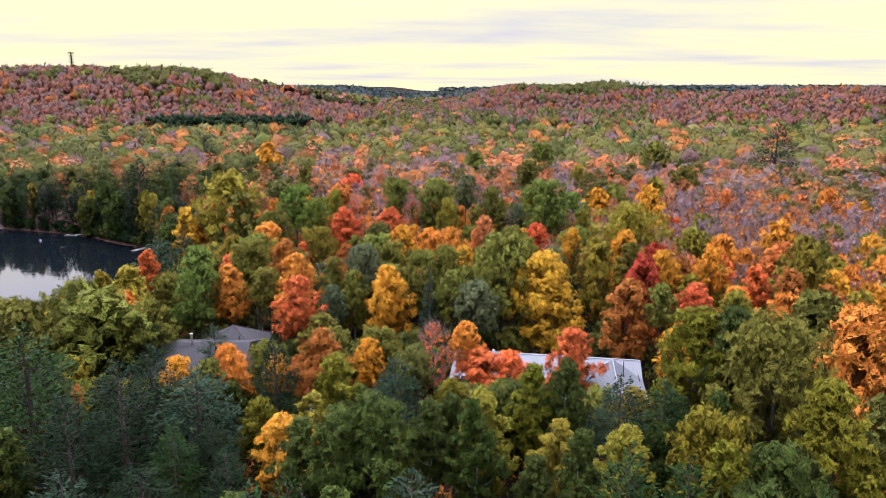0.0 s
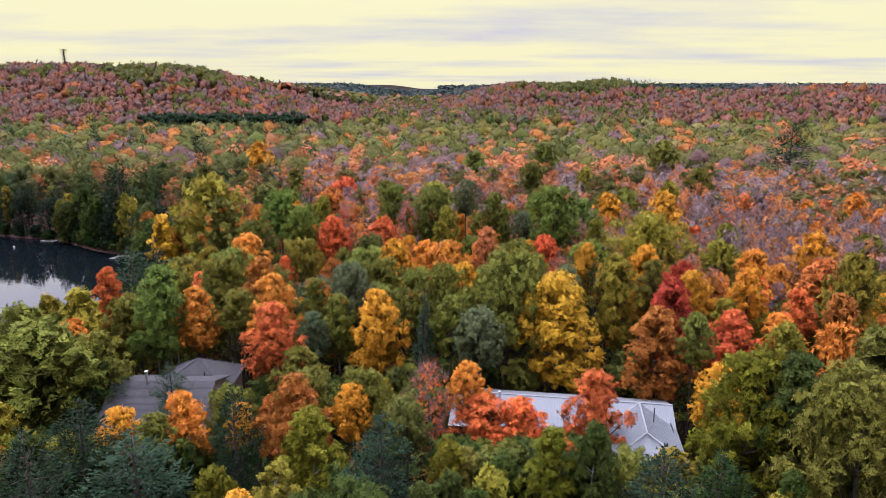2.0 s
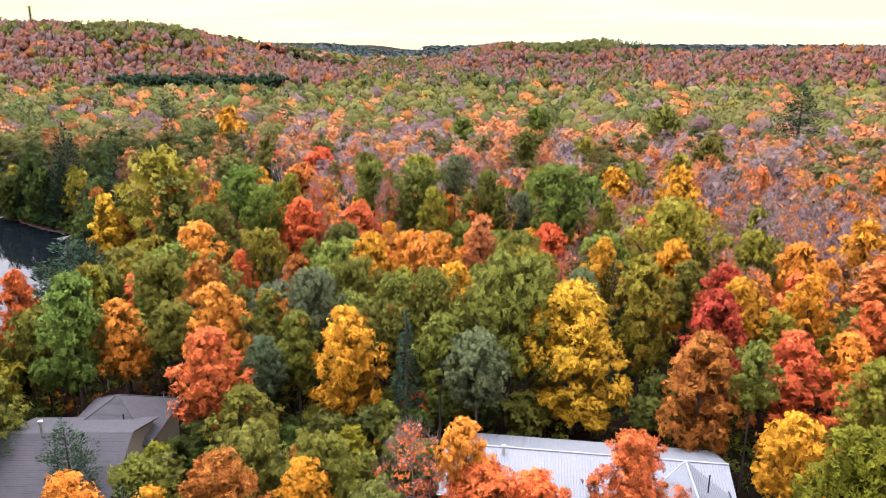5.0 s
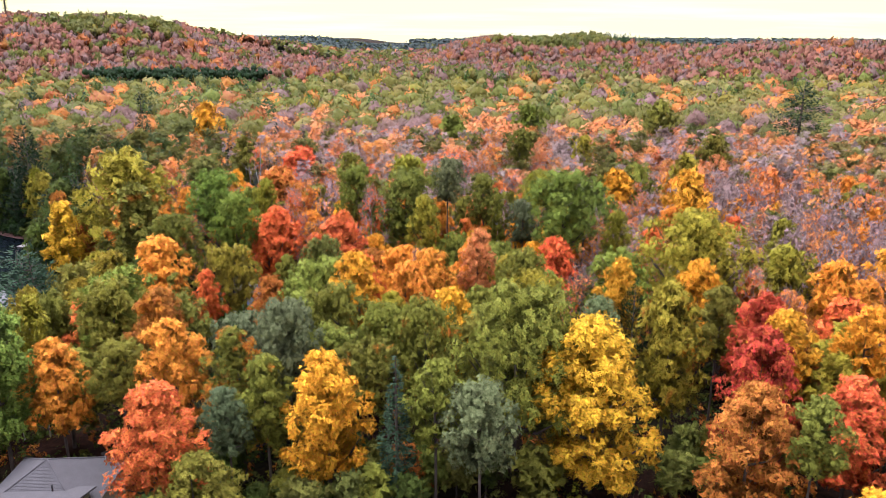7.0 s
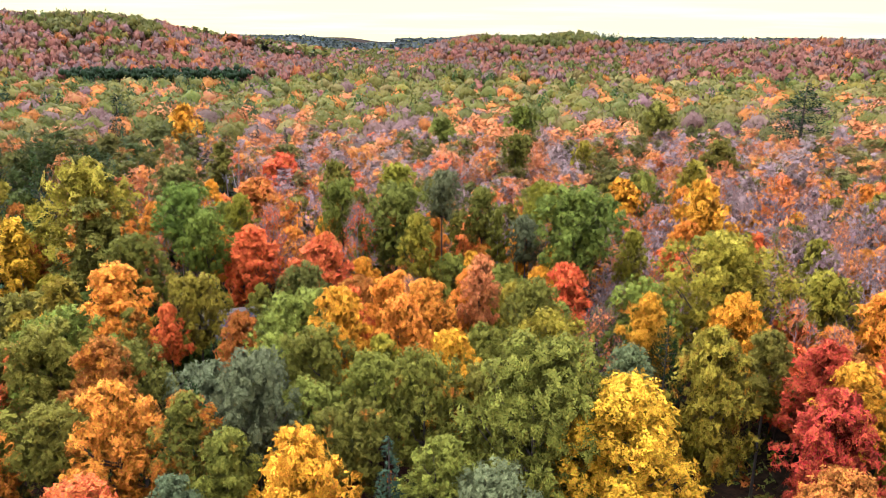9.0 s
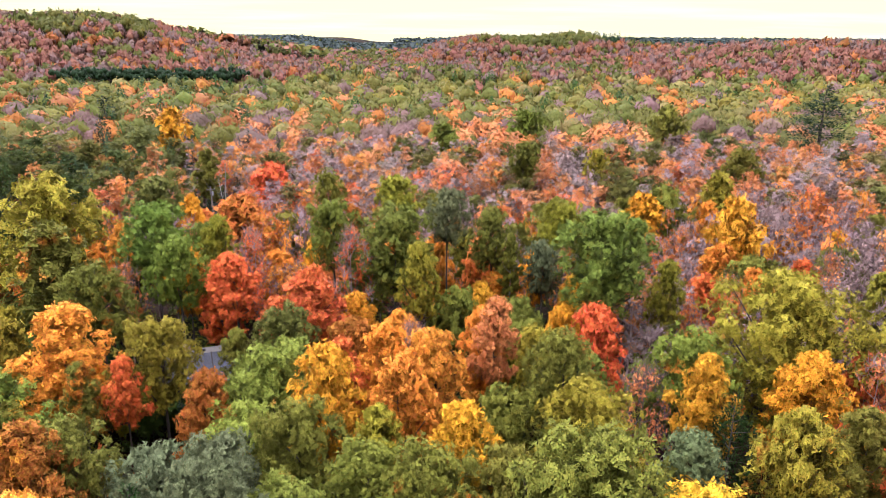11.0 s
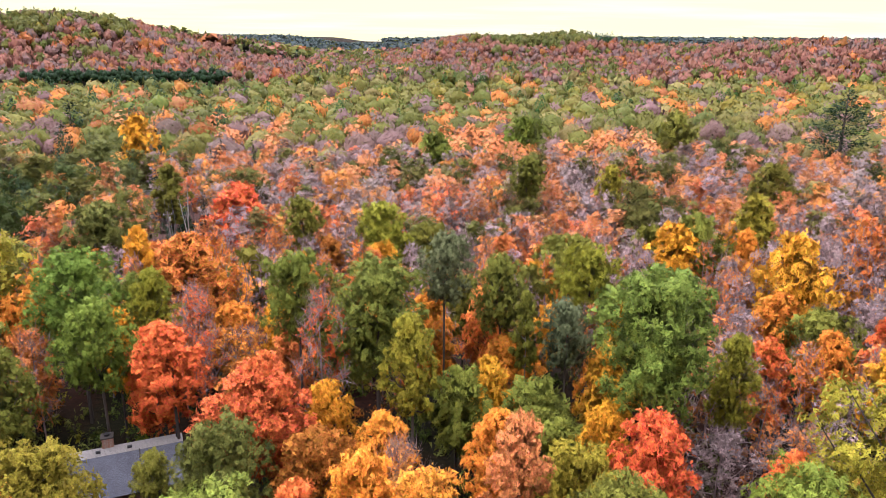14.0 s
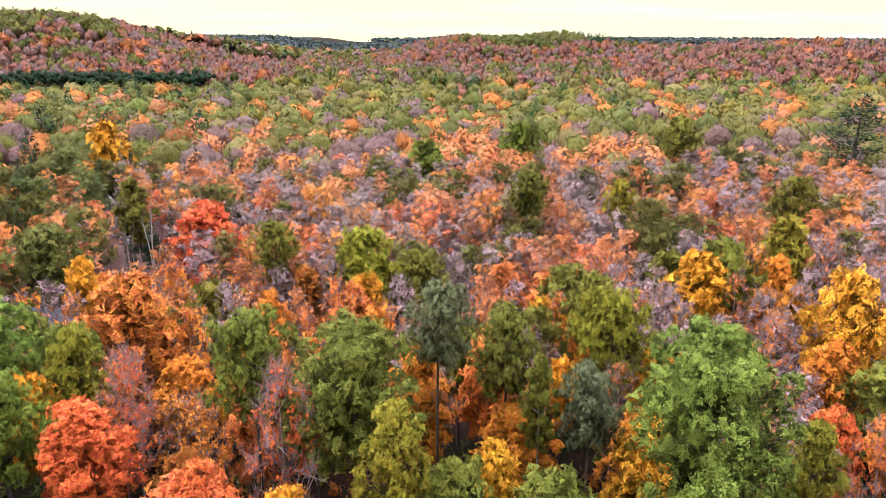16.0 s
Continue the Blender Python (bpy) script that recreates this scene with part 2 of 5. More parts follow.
BRICK = plain_material("red_brown_brick", (0.33, 0.17, 0.11), 0.9, 0.0, 5.0, 0.3, 0.3)
MORTAR = plain_material("grey_mortar", (0.36, 0.34, 0.31), 0.95, 0.0, 5.0, 0.2, 0.3)
PLANK = plain_material("silvered_wood_planks", (0.30, 0.28, 0.26), 0.85, 0.0, 2.0, 0.25, 0.3)
POLE = plain_material("weathered_pole_wood", (0.20, 0.17, 0.15), 0.9, 0.0, 2.0, 0.25, 0.3)
GRAVEL = plain_material("pale_gravel", (0.27, 0.24, 0.22), 0.95, 0.0, 1.0, 0.25, 0.5)
DARK_METAL = plain_material("dark_steel", (0.05, 0.05, 0.055), 0.5, 0.6)
WHITE_PAINT = plain_material("white_paint", (0.75, 0.75, 0.73), 0.5, 0.0, 2.0, 0.08, 0.05)
GLASS = plain_material("dark_window_glass", (0.02, 0.024, 0.03), 0.06, 0.0, 1.0, 0.05, 0.0)


# ---- mesh helpers ----
def link_mesh(name, me, mat, parent=None, label=""):
    me.materials.append(mat)
    ob = new(name, me)
    ob.parent = parent
    return tagged(ob, label) if label else ob


def part(name, bm, mat, parent, label=""):
    """One mesh object from a bmesh, under a thing or under a part."""
    me = bpy.data.meshes.new(name)
    bmesh.ops.recalc_face_normals(bm, faces=bm.faces)
    bm.to_mesh(me)
    bm.free()
    return link_mesh(name, me, mat, parent, label)


def thing(name, m, label, category, group="", kind=""):
    """An Empty at a thing's base."""
    ob = new(name)
    ob.matrix_basis = m
    ob.empty_display_size = 0.3
    return tagged(ob, label, category, group, kind)


def box(bm, x0, y0, z0, x1, y1, z1, m=None):
    vs = [bm.verts.new(Vector((x, y, z))) for x in (x0, x1) for y in (y0, y1) for z in (z0, z1)]
    if m is not None:
        for v in vs:
            v.co = m @ v.co
    for f in ((0, 1, 3, 2), (4, 6, 7, 5), (0, 4, 5, 1), (2, 3, 7, 6), (0, 2, 6, 4), (1, 5, 7, 3)):
        bm.faces.new([vs[i] for i in f])
    return vs


def tube(bm, points, radii, sides=6):
    """A tapered tube through points."""
    rings = []
    for i, p in enumerate(points):
        p = Vector(p)
        way = Vector(points[min(i + 1, len(points) - 1)]) - Vector(points[max(i - 1, 0)])
        way = way.normalized() if way.length > 1e-6 else Vector((0, 0, 1))
        a = way.cross(Vector((0.31, 0.95, 0.05))).normalized()
        b = way.cross(a)
        rings.append([bm.verts.new(p + float(radii[i]) * (math.cos(2 * math.pi * k / sides) * a + math.sin(2 * math.pi * k / sides) * b)) for k in range(sides)])
    for r, s in zip(rings, rings[1:]):
        for k in range(sides):
            bm.faces.new((r[k], r[(k + 1) % sides], s[(k + 1) % sides], s[k]))
    bm.faces.new(rings[-1])
    bm.faces.new(rings[0][::-1])


def slab(bm, corners, thick):
    """A flat piece: its upper corners, pushed down by thick."""
    top = [bm.verts.new(Vector(c)) for c in corners]
    low = [bm.verts.new(Vector(c) - Vector((0, 0, thick))) for c in corners]
    n = len(top)
    bm.faces.new(top)
    bm.faces.new(low[::-1])
    for i in range(n):
        bm.faces.new((top[i], low[i], low[(i + 1) % n], top[(i + 1) % n]))


def triangle_mesh(name, tri, lie, tint=None):
    """A mesh of loose triangles from an array (n, 3, 3); lie: the way each, or each corner, faces in its crown; tint: (n, 4) colours."""
    n = len(tri)
    me = bpy.data.meshes.new(name)
    me.vertices.add(3 * n)
    me.vertices.foreach_set("co", np.ascontiguousarray(tri, dtype=np.float32).ravel())
    me.loops.add(3 * n)
    me.loops.foreach_set("vertex_index", np.arange(3 * n, dtype=np.int32))
    me.polygons.add(n)
    me.polygons.foreach_set("loop_start", np.arange(0, 3 * n, 3, dtype=np.int32))
    me.update(calc_edges=True)
    layer = me.attributes.new("crown_normal", "FLOAT_VECTOR", "POINT")
    lie = np.repeat(lie, 3, axis=0) if lie.ndim == 2 else lie.reshape(-1, 3)
    layer.data.foreach_set("vector", lie.astype(np.float32).ravel())
    if tint is not None:
        layer = me.color_attributes.new("tint", "FLOAT_COLOR", "POINT")
        layer.data.foreach_set("color", np.repeat(tint, 3, axis=0).astype(np.float32).ravel())
    me.validate()
    return me


# ---- the lie of the land ----
LAKE_Z = -9.0


def smooth(a, b, v):
    t = np.clip((np.asarray(v, dtype=float) - a) / (b - a), 0, 1)
    return t * t * (3 - 2 * t)


def shore_x(y):
    """The lake's shore: water lies where x is less."""
    return np.interp(y, [-200, 60, 85, 105, 130, 150, 165, 178, 196, 207, 213, 228, 240, 262, 290], [-900, -400, -75, -60, -57, -56, -67, -71, -78, -86, -97, -117, -152, -235, -900])


def ground_z(x, y):
    x, y = np.asarray(x, dtype=float), np.asarray(y, dtype=float)
    z = np.interp(y, [-300, 60, 100, 150, 210, 300, 400, 500, 600, 800, 1000, 1400, 2200], [0, 0, -0.5, -2.5, -4.5, -6, -5, -3.5, 2, 6, 8, 10, 12])
    # hill with the mast
    z = z + 45.5 * smooth(-90, -320, x) * smooth(610, 830, y) * (1 - 0.5 * smooth(900, 1300, y))
    # hill across the valley to the east
    z = z + 22.5 * smooth(150, 400, x) * smooth(560, 760, y) * (1 - 0.5 * smooth(850, 1100, y))
    # rounded hill in the middle distance
    z = z + 25 * smooth(-20, 105, x) * (1 - smooth(220, 335, x)) * smooth(790, 950, y) * (1 - smooth(1050, 1250, y))
    # far ridges
    z = z + 12 * np.exp(-((x + 120) / 420) ** 2) * smooth(1750, 2200, y) * (1 - smooth(2300, 2700, y))
    z = z + 30 * smooth(3300, 4200, y)
    # lake basin
    inside = shore_x(y) - x
    bank = smooth(-30, 2, inside) * (1 - smooth(262, 285, y)) * smooth(62, 86, y)
    return z * (1 - bank) + (LAKE_Z + 0.55) * bank - bank * (0.9 * smooth(-1.5, 1.5, inside) + 2.0 * smooth(3, 12, inside))


def build_ground():
    xs = np.concatenate([-np.geomspace(4200, 170, 34), np.linspace(-165, 165, 84), np.geomspace(170, 4200, 34)])
    ys = np.concatenate([np.linspace(-700, 20, 16), np.linspace(25, 330, 90), np.geomspace(335, 4700, 70)])
    gx, gy = np.meshgrid(xs, ys)
    gz = ground_z(gx, gy)
    bumps = 0.18 * np.sin(gx * 0.9 + 1.3 * np.sin(gy * 0.31)) * np.cos(gy * 0.8 + np.sin(gx * 0.23))
    gz = gz + bumps * (gz > LAKE_Z + 0.8)
    nx, ny = len(xs), len(ys)
    idx = np.arange(nx * ny).reshape(ny, nx)
    quads = np.stack([idx[:-1, :-1], idx[:-1, 1:], idx[1:, 1:], idx[1:, :-1]], -1).reshape(-1, 4)
    me = bpy.data.meshes.new("ground")
    me.from_pydata(np.stack([gx, gy, gz], -1).reshape(-1, 3).tolist(), [], quads.tolist())
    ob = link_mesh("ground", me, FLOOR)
    tagged(ob, "forest floor of brown fallen leaves and moss", "ground", kind="structure")
    for p in me.polygons:
        p.use_smooth = True
    bm = bmesh.new()
    bmesh.ops.create_grid(bm, x_segments=1, y_segments=1, size=0.5)
    bmesh.ops.transform(bm, verts=bm.verts, matrix=Matrix.Translation((-480, 165, LAKE_Z)) @ Matrix.Diagonal((860, 270, 1, 1)))
    tagged(part("water", bm, WATER, None), "dark still lake water mirroring sky and trees", "lake", kind="structure")


build_ground()


# ---- trees ----
PALETTE = {
    "red": (0.93, 0.180, 0.058), "maroon": (0.50, 0.066, 0.034), "coral": (0.93, 0.205, 0.058),
    "orange": (0.93, 0.325, 0.048), "gold": (0.92, 0.400, 0.036), "yellow": (0.93, 0.475, 0.045),
    "lime": (0.33, 0.315, 0.036), "green": (0.215, 0.245, 0.040), "olive": (0.210, 0.205, 0.033),
    "mustard": (0.34, 0.280, 0.032), "teal": (0.150, 0.186, 0.082), "rust": (0.50, 0.175, 0.034),
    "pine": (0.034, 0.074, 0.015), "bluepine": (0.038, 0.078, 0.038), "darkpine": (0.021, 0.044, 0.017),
    # moss and deep are darkened leaf colours with dense shade painted in
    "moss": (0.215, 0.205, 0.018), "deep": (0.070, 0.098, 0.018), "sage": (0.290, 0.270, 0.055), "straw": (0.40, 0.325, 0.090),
    # sage, straw and brick are paled, distance haze put into the leaf colour
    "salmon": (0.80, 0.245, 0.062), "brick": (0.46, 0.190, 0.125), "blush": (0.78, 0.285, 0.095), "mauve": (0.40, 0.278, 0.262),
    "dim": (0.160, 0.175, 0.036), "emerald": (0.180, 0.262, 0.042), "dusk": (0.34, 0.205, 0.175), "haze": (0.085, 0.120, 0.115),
}
SHAPE = {  # crown radius, crown depth, limbs that carry a lobe, stem radius
    "maple": (3.5, 7.8, 28, 0.17), "oak": (4.5, 7.6, 34, 0.20), "birch": (2.6, 8.4, 24, 0.11), "bare": (3.3, 8.6, 18, 0.13),
}
OUTLINE = {  # share of the radius at even steps from the crown's foot to its top
    "maple": (0.50, 0.82, 0.98, 1.0, 0.93, 0.80, 0.62, 0.42, 0.16), "oak": (0.50, 0.80, 0.95, 1.0, 0.99, 0.92, 0.79, 0.58, 0.24),
    "birch": (0.48, 0.80, 1.0, 0.98, 0.88, 0.74, 0.56, 0.36, 0.12), "bare": (0.40, 0.66, 0.86, 1.0, 1.0, 0.90, 0.72, 0.50, 0.20),
}


def unit(v):
    return v / np.maximum(np.linalg.norm(v, axis=-1, keepdims=True), 1e-9)


def leaf_triangles(rng, at, normal, size):
    """Triangles about the points at, facing normal, of the given sizes."""
    n = len(at)
    a = unit(np.cross(normal, unit(rng.normal(size=(n, 3)))))
    b = np.cross(normal, a)
    s = size[:, None]
    bend = normal * s * rng.uniform(-0.3, 0.3, (n, 1))
    return np.stack([at - 0.55 * s * a - 0.3 * s * b, at + 0.55 * s * a - 0.35 * s * b, at + 0.75 * s * b + bend], 1)


def crown_clumps(rng, kind):
    """Centres and radii of the leafy clumps, gathered in lobes at the limbs' ends; the crown's foot is at z 0."""
    radius, depth, lobes, _ = SHAPE[kind]
    out = []
    lean = rng.uniform(-0.12, 0.12, 2) * radius
    start, lop = rng.uniform(0, 6.28), rng.uniform(0, 6.28, 3)
    steps = np.linspace(0, 1, len(OUTLINE[kind]))
    lobes = int(lobes * 1.5)
    for i in range(lobes + 1):
        share = (i + rng.uniform(-0.4, 0.4)) / lobes
        share = float(np.clip(share, 0.03, 0.97))
        angle = start + i * 2.39996 + rng.uniform(-0.4, 0.4)
        big = radius * rng.uniform(0.18, 0.29)
        # an uneven outline: boughs reach further on some sides and at some heights
        uneven = 1 + 0.13 * math.sin(2 * angle + lop[0] + 3 * share) + 0.10 * math.sin(3 * angle + lop[1] - 7 * share) + rng.uniform(-0.12, 0.10)
        d = max(0.0, radius * float(np.interp(share, steps, OUTLINE[kind])) * uneven - 0.62 * big) * (rng.uniform(0.25, 0.7) if i % 4 == 3 else 1.0)
        z = min(depth * share + 0.1 * big, depth - 0.75 * big)
        if i == lobes:
            d, z = radius * 0.08, depth - 0.7 * big
        centre = np.array([d * math.cos(angle) + lean[0] * share, d * math.sin(angle) + lean[1] * share, z])
        for k in range(5):
            way = unit(rng.normal(size=3) + np.array([0.6 * math.cos(angle), 0.6 * math.sin(angle), 0.35]))
            rc = big * rng.uniform(0.38, 0.68)
            p = centre + way * (big - 0.45 * rc) * np.array([1.15, 1.15, 0.85])
            out.append((*p, rc))
    return np.array(out)


def crown_triangles(rng, clumps, count, size):
    w = clumps[:, 3] ** 2
    pick = rng.choice(len(clumps), count, p=w / w.sum())
    way = rng.normal(size=(count, 3))
    way[:, 2] = np.abs(way[:, 2]) * np.where(rng.random(count) < 0.72, 1, -1)
    way = unit(way)
    c = clumps[pick]
    rad = c[:, 3:4] * rng.uniform(0.45, 1.28, (count, 1))
    at = c[:, :3] + way * rad * np.array([1.1, 1.1, 0.8])
    inner = rng.random(count) < 0.12
    at[inner] = at[inner] * np.array([0.55, 0.55, 0.9])
    normal = unit(way * 0.7 + np.array([0, 0, 0.55]) + rng.normal(size=(count, 3)) * 0.5)
    heart = np.array([0, 0, 0.42 * clumps[:, 2].max()])
    lie = unit(0.6 * unit(at - heart) + 0.7 * way + np.array([0, 0, 0.28]))
    return leaf_triangles(rng, at, normal, size * rng.uniform(0.6, 1.35, count) * np.where(inner, 2.2, 1.0)), lie


def stem_mesh(thick):
    """A trunk of unit height, set a little into the ground."""
    bm = bmesh.new()
    tube(bm, [(0, 0, -0.06), (0, 0, 0.08), (0.04, 0, 0.5), (0, 0, 1.0)], [thick * k for k in (1.6, 1.2, 1.0, 0.88)], 5)
    me = bpy.data.meshes.new("trunk")
    bm.to_mesh(me)
    bm.free()
    for p in me.polygons:
        p.use_smooth = True
    return me


def bough_mesh(rng, kind, clumps, limbs, twigs):
    """The leader and limbs inside a crown; twigs: loose slivers that end them."""
    radius, depth, _, thick = SHAPE[kind]
    bm = bmesh.new()
    lean = rng.uniform(-0.6, 0.6, 2)
    tube(bm, [(lean[0] * t * t, lean[1] * t * t, depth * (0.92 * t) - 0.05) for t in (0, 0.3, 0.6, 0.85, 1)], [thick * k for k in (0.92, 0.72, 0.48, 0.25, 0.1)], 6)
    for i in rng.permutation(len(clumps))[:limbs]:
        c = clumps[i]
        reach = math.hypot(c[0], c[1])
        t = float(np.clip((c[2] - 0.75 * reach) / (depth * 0.92), 0.02, 0.9))
        root = np.array([lean[0] * t * t, lean[1] * t * t, depth * 0.92 * t])
        mid = root * 0.5 + c[:3] * 0.5 + np.array([0, 0, -0.12 * reach])
        r = thick * 0.45 * (1.15 - t)
        tube(bm, [root, mid, c[:3] + np.array([0, 0, 0.2])], [r + 0.025, r * 0.65 + 0.012, 0.012], 4)
    for tri in twigs:
        bm.faces.new([bm.verts.new(p) for p in tri])
    me = bpy.data.meshes.new("bough")
    bm.to_mesh(me)
    bm.free()
    return me


def twig_triangles(rng, clumps, count, size=1.0):
    """Fine bare twigs: long slivers that fan out of each clump."""
    pick = rng.integers(0, len(clumps), count)
    c = clumps[pick]
    way = rng.normal(size=(count, 3)) * 0.7
    way[:, 2] += 0.75
    way = unit(way)
    at = c[:, :3] + unit(rng.normal(size=(count, 3))) * c[:, 3:4] * rng.uniform(0, 0.7, (count, 1))
    side = unit(np.cross(way, rng.normal(size=(count, 3)))) * rng.uniform(0.012, 0.03, (count, 1)) * size
    length = rng.uniform(0.6, 1.7, (count, 1))
    return np.stack([at - side, at + side, at + way * length], 1)


def conifer_triangles(rng, kind, count, size):
    """Needle sprays on whorled boughs; pine is open and layered, spruce a dense spire. Also the boughs."""
    height = 16.0
    boughs = []
    if kind == "pine":
        whorls = 15
        for i in range(whorls):
            u = i / (whorls - 1)
            z = height * (0.22 + 0.76 * u)
            reach = 3.6 * np.interp(u, [0, 0.25, 0.6, 0.85, 1], [0.75, 1.0, 0.8, 0.45, 0.12])
            for k in range(6 if u < 0.9 else 4):
                a = k * 1.047 + i * 0.7 + rng.uniform(-0.35, 0.35)
                boughs.append((a, z + rng.uniform(-0.3, 0.3), reach * rng.uniform(0.6, 1.15), rng.uniform(0.05, 0.3)))
    else:
        whorls = 26
        for i in range(whorls):
            u = i / (whorls - 1)
            z = height * (0.06 + 0.9 * u)
            reach = 2.0 * (1 - u) ** 0.85 + 0.12
            for k in range(7 if u < 0.7 else 5):
                a = k * 0.9 + i * 1.1 + rng.uniform(-0.3, 0.3)
                boughs.append((a, z, reach * rng.uniform(0.75, 1.12), rng.uniform(-0.35, -0.12)))
    B = np.array(boughs)
    pick = rng.choice(len(B), count, p=B[:, 2] / B[:, 2].sum())
    b = B[pick]
    t = np.sqrt(rng.uniform(0.06, 1, count))
    fan = rng.normal(0, 0.30 if kind == "pine" else 0.16, count) * (1.15 - 0.5 * t)
    a = b[:, 0] + fan
    d = b[:, 2] * t
    z = b[:, 1] + b[:, 3] * d + rng.normal(0, 0.30 if kind == "pine" else 0.16, count) + (0.10 * d * d / 3 if kind == "pine" else 0.0)
    at = np.stack([d * np.cos(a), d * np.sin(a), z], -1)
    out = np.stack([np.cos(a), np.sin(a), b[:, 3] + 0.25], -1)
    way = unit(out + rng.normal(size=(count, 3)) * 0.45)
    normal = unit(np.array([0, 0, 1.0]) + rng.normal(size=(count, 3)) * 0.5)
    side = unit(np.cross(way, normal))
    s = (size * rng.uniform(0.6, 1.3, count))[:, None]
    tri = np.stack([at - side * s * 0.3, at + side * s * 0.3, at + way * s * 1.25], 1)
    lie = unit(np.stack([0.6 * np.cos(a), 0.6 * np.sin(a), np.full(count, 0.75)], -1) + rng.normal(size=(count, 3)) * 0.25)
    return tri, lie, boughs


def conifer_trunk(kind, boughs, height):
    bm = bmesh.new()
    r = 0.24 if kind == "pine" else 0.16
    tube(bm, [(0, 0, -0.6), (0, 0, height * 0.4), (0, 0, height * 0.97)], [r * 1.2, r * 0.8, 0.03], 7)
    for a, z, reach, rise in boughs[:: 2 if kind == "pine" else 4]:
        tube(bm, [(0, 0, z), (0.9 * reach * math.cos(a), 0.9 * reach * math.sin(a), z + rise * reach * 0.9)], [0.05, 0.012], 4)
    me = bpy.data.meshes.new("trunk")
    bm.to_mesh(me)
    bm.free()
    return me


TEMPLATES = {}
LEAVES = {"large": (9500, 0.29), "near": (4100, 0.43), "mid": (1450, 0.71), "far": (560, 1.1)}


def template(kind, detail, which):
    """Meshes of one tree: trunk, boughs and crown."""
    key = (kind, detail, which)
    if key not in TEMPLATES:
        rng = np.random.default_rng(sum(map(ord, kind)) * 31 + which * 7 + len(detail))
        count, size = LEAVES[detail]
        if kind in ("pine", "spruce"):
            tri, lie, boughs = conifer_triangles(rng, kind, int(count * 1.15), size * (0.62 if kind == "pine" else 0.5))
            made = (conifer_trunk(kind, boughs, 16.0), None, triangle_mesh("crown", tri, lie))
            made[0].materials.append(BARK)
            made[2].materials.append(NEEDLE)
        else:
            clumps = crown_clumps(rng, kind)
            twigs = ()
            if kind == "bare":
                twigs = twig_triangles(rng, clumps, int(count * 0.42), {"large": 0.8, "near": 1.0, "mid": 1.7, "far": 2.6}[detail])
                count, size = int(count * 0.3), size * 0.6
            made = (stem_mesh(SHAPE[kind][3]), bough_mesh(rng, kind, clumps, {"large": 22, "near": 16, "mid": 8, "far": 4}[detail], twigs),
                    triangle_mesh("crown", *crown_triangles(rng, clumps, count, size * (0.6 + 0.4 * SHAPE[kind][0] / 3.5))))
            bark = BIRCH_BARK if kind == "birch" else TWIG if kind == "bare" else BARK
            made[0].materials.append(bark)
            made[1].materials.append(bark)
            made[2].materials.append({"large": LEAF_FINE, "near": LEAF}.get(detail, LEAF_MID))
        TEMPLATES[key] = made
    return TEMPLATES[key]


WORDS = {
    "red": "bright red", "maroon": "deep crimson", "coral": "coral red", "orange": "bright orange", "gold": "golden orange",
    "yellow": "golden yellow", "lime": "lime green", "green": "fresh green", "olive": "olive green", "mustard": "yellow green",
    "teal": "grey green", "rust": "rusty brown", "pine": "dark green", "bluepine": "blue green", "darkpine": "blackish green",
    "blush": "pale salmon", "brick": "brick red", "moss": "shaded yellow green", "deep": "shaded green", "sage": "sage green", "straw": "straw yellow", "salmon": "salmon orange", "mauve": "mauve grey", "dim": "dull green", "emerald": "leafy green",
}
KINDS = {
    "maple": ("maple_tree", "maple tree with %s autumn leaves in mixed woods"),
    "oak": ("oak_tree", "broad domed oak tree with %s leaves"),
    "birch": ("birch_tree", "slender white-barked birch tree with %s leaves"),
    "bare": ("bare_tree", "half-bare grey maple tree with sparse %s leaves"),
    "pine": ("pine_tree", "white pine tree with layered %s needle boughs"),
    "spruce": ("spruce_tree", "narrow spire of a spruce with %s needles"),
}
NOMINAL = {"maple": (15, 3.5), "oak": (15, 4.5), "birch": (15, 2.6), "bare": (15, 3.3), "pine": (16, 3.6), "spruce": (16, 2.0)}
STANDING = []  # x, y, crown radius of every tree so far
dice = random.Random(11)


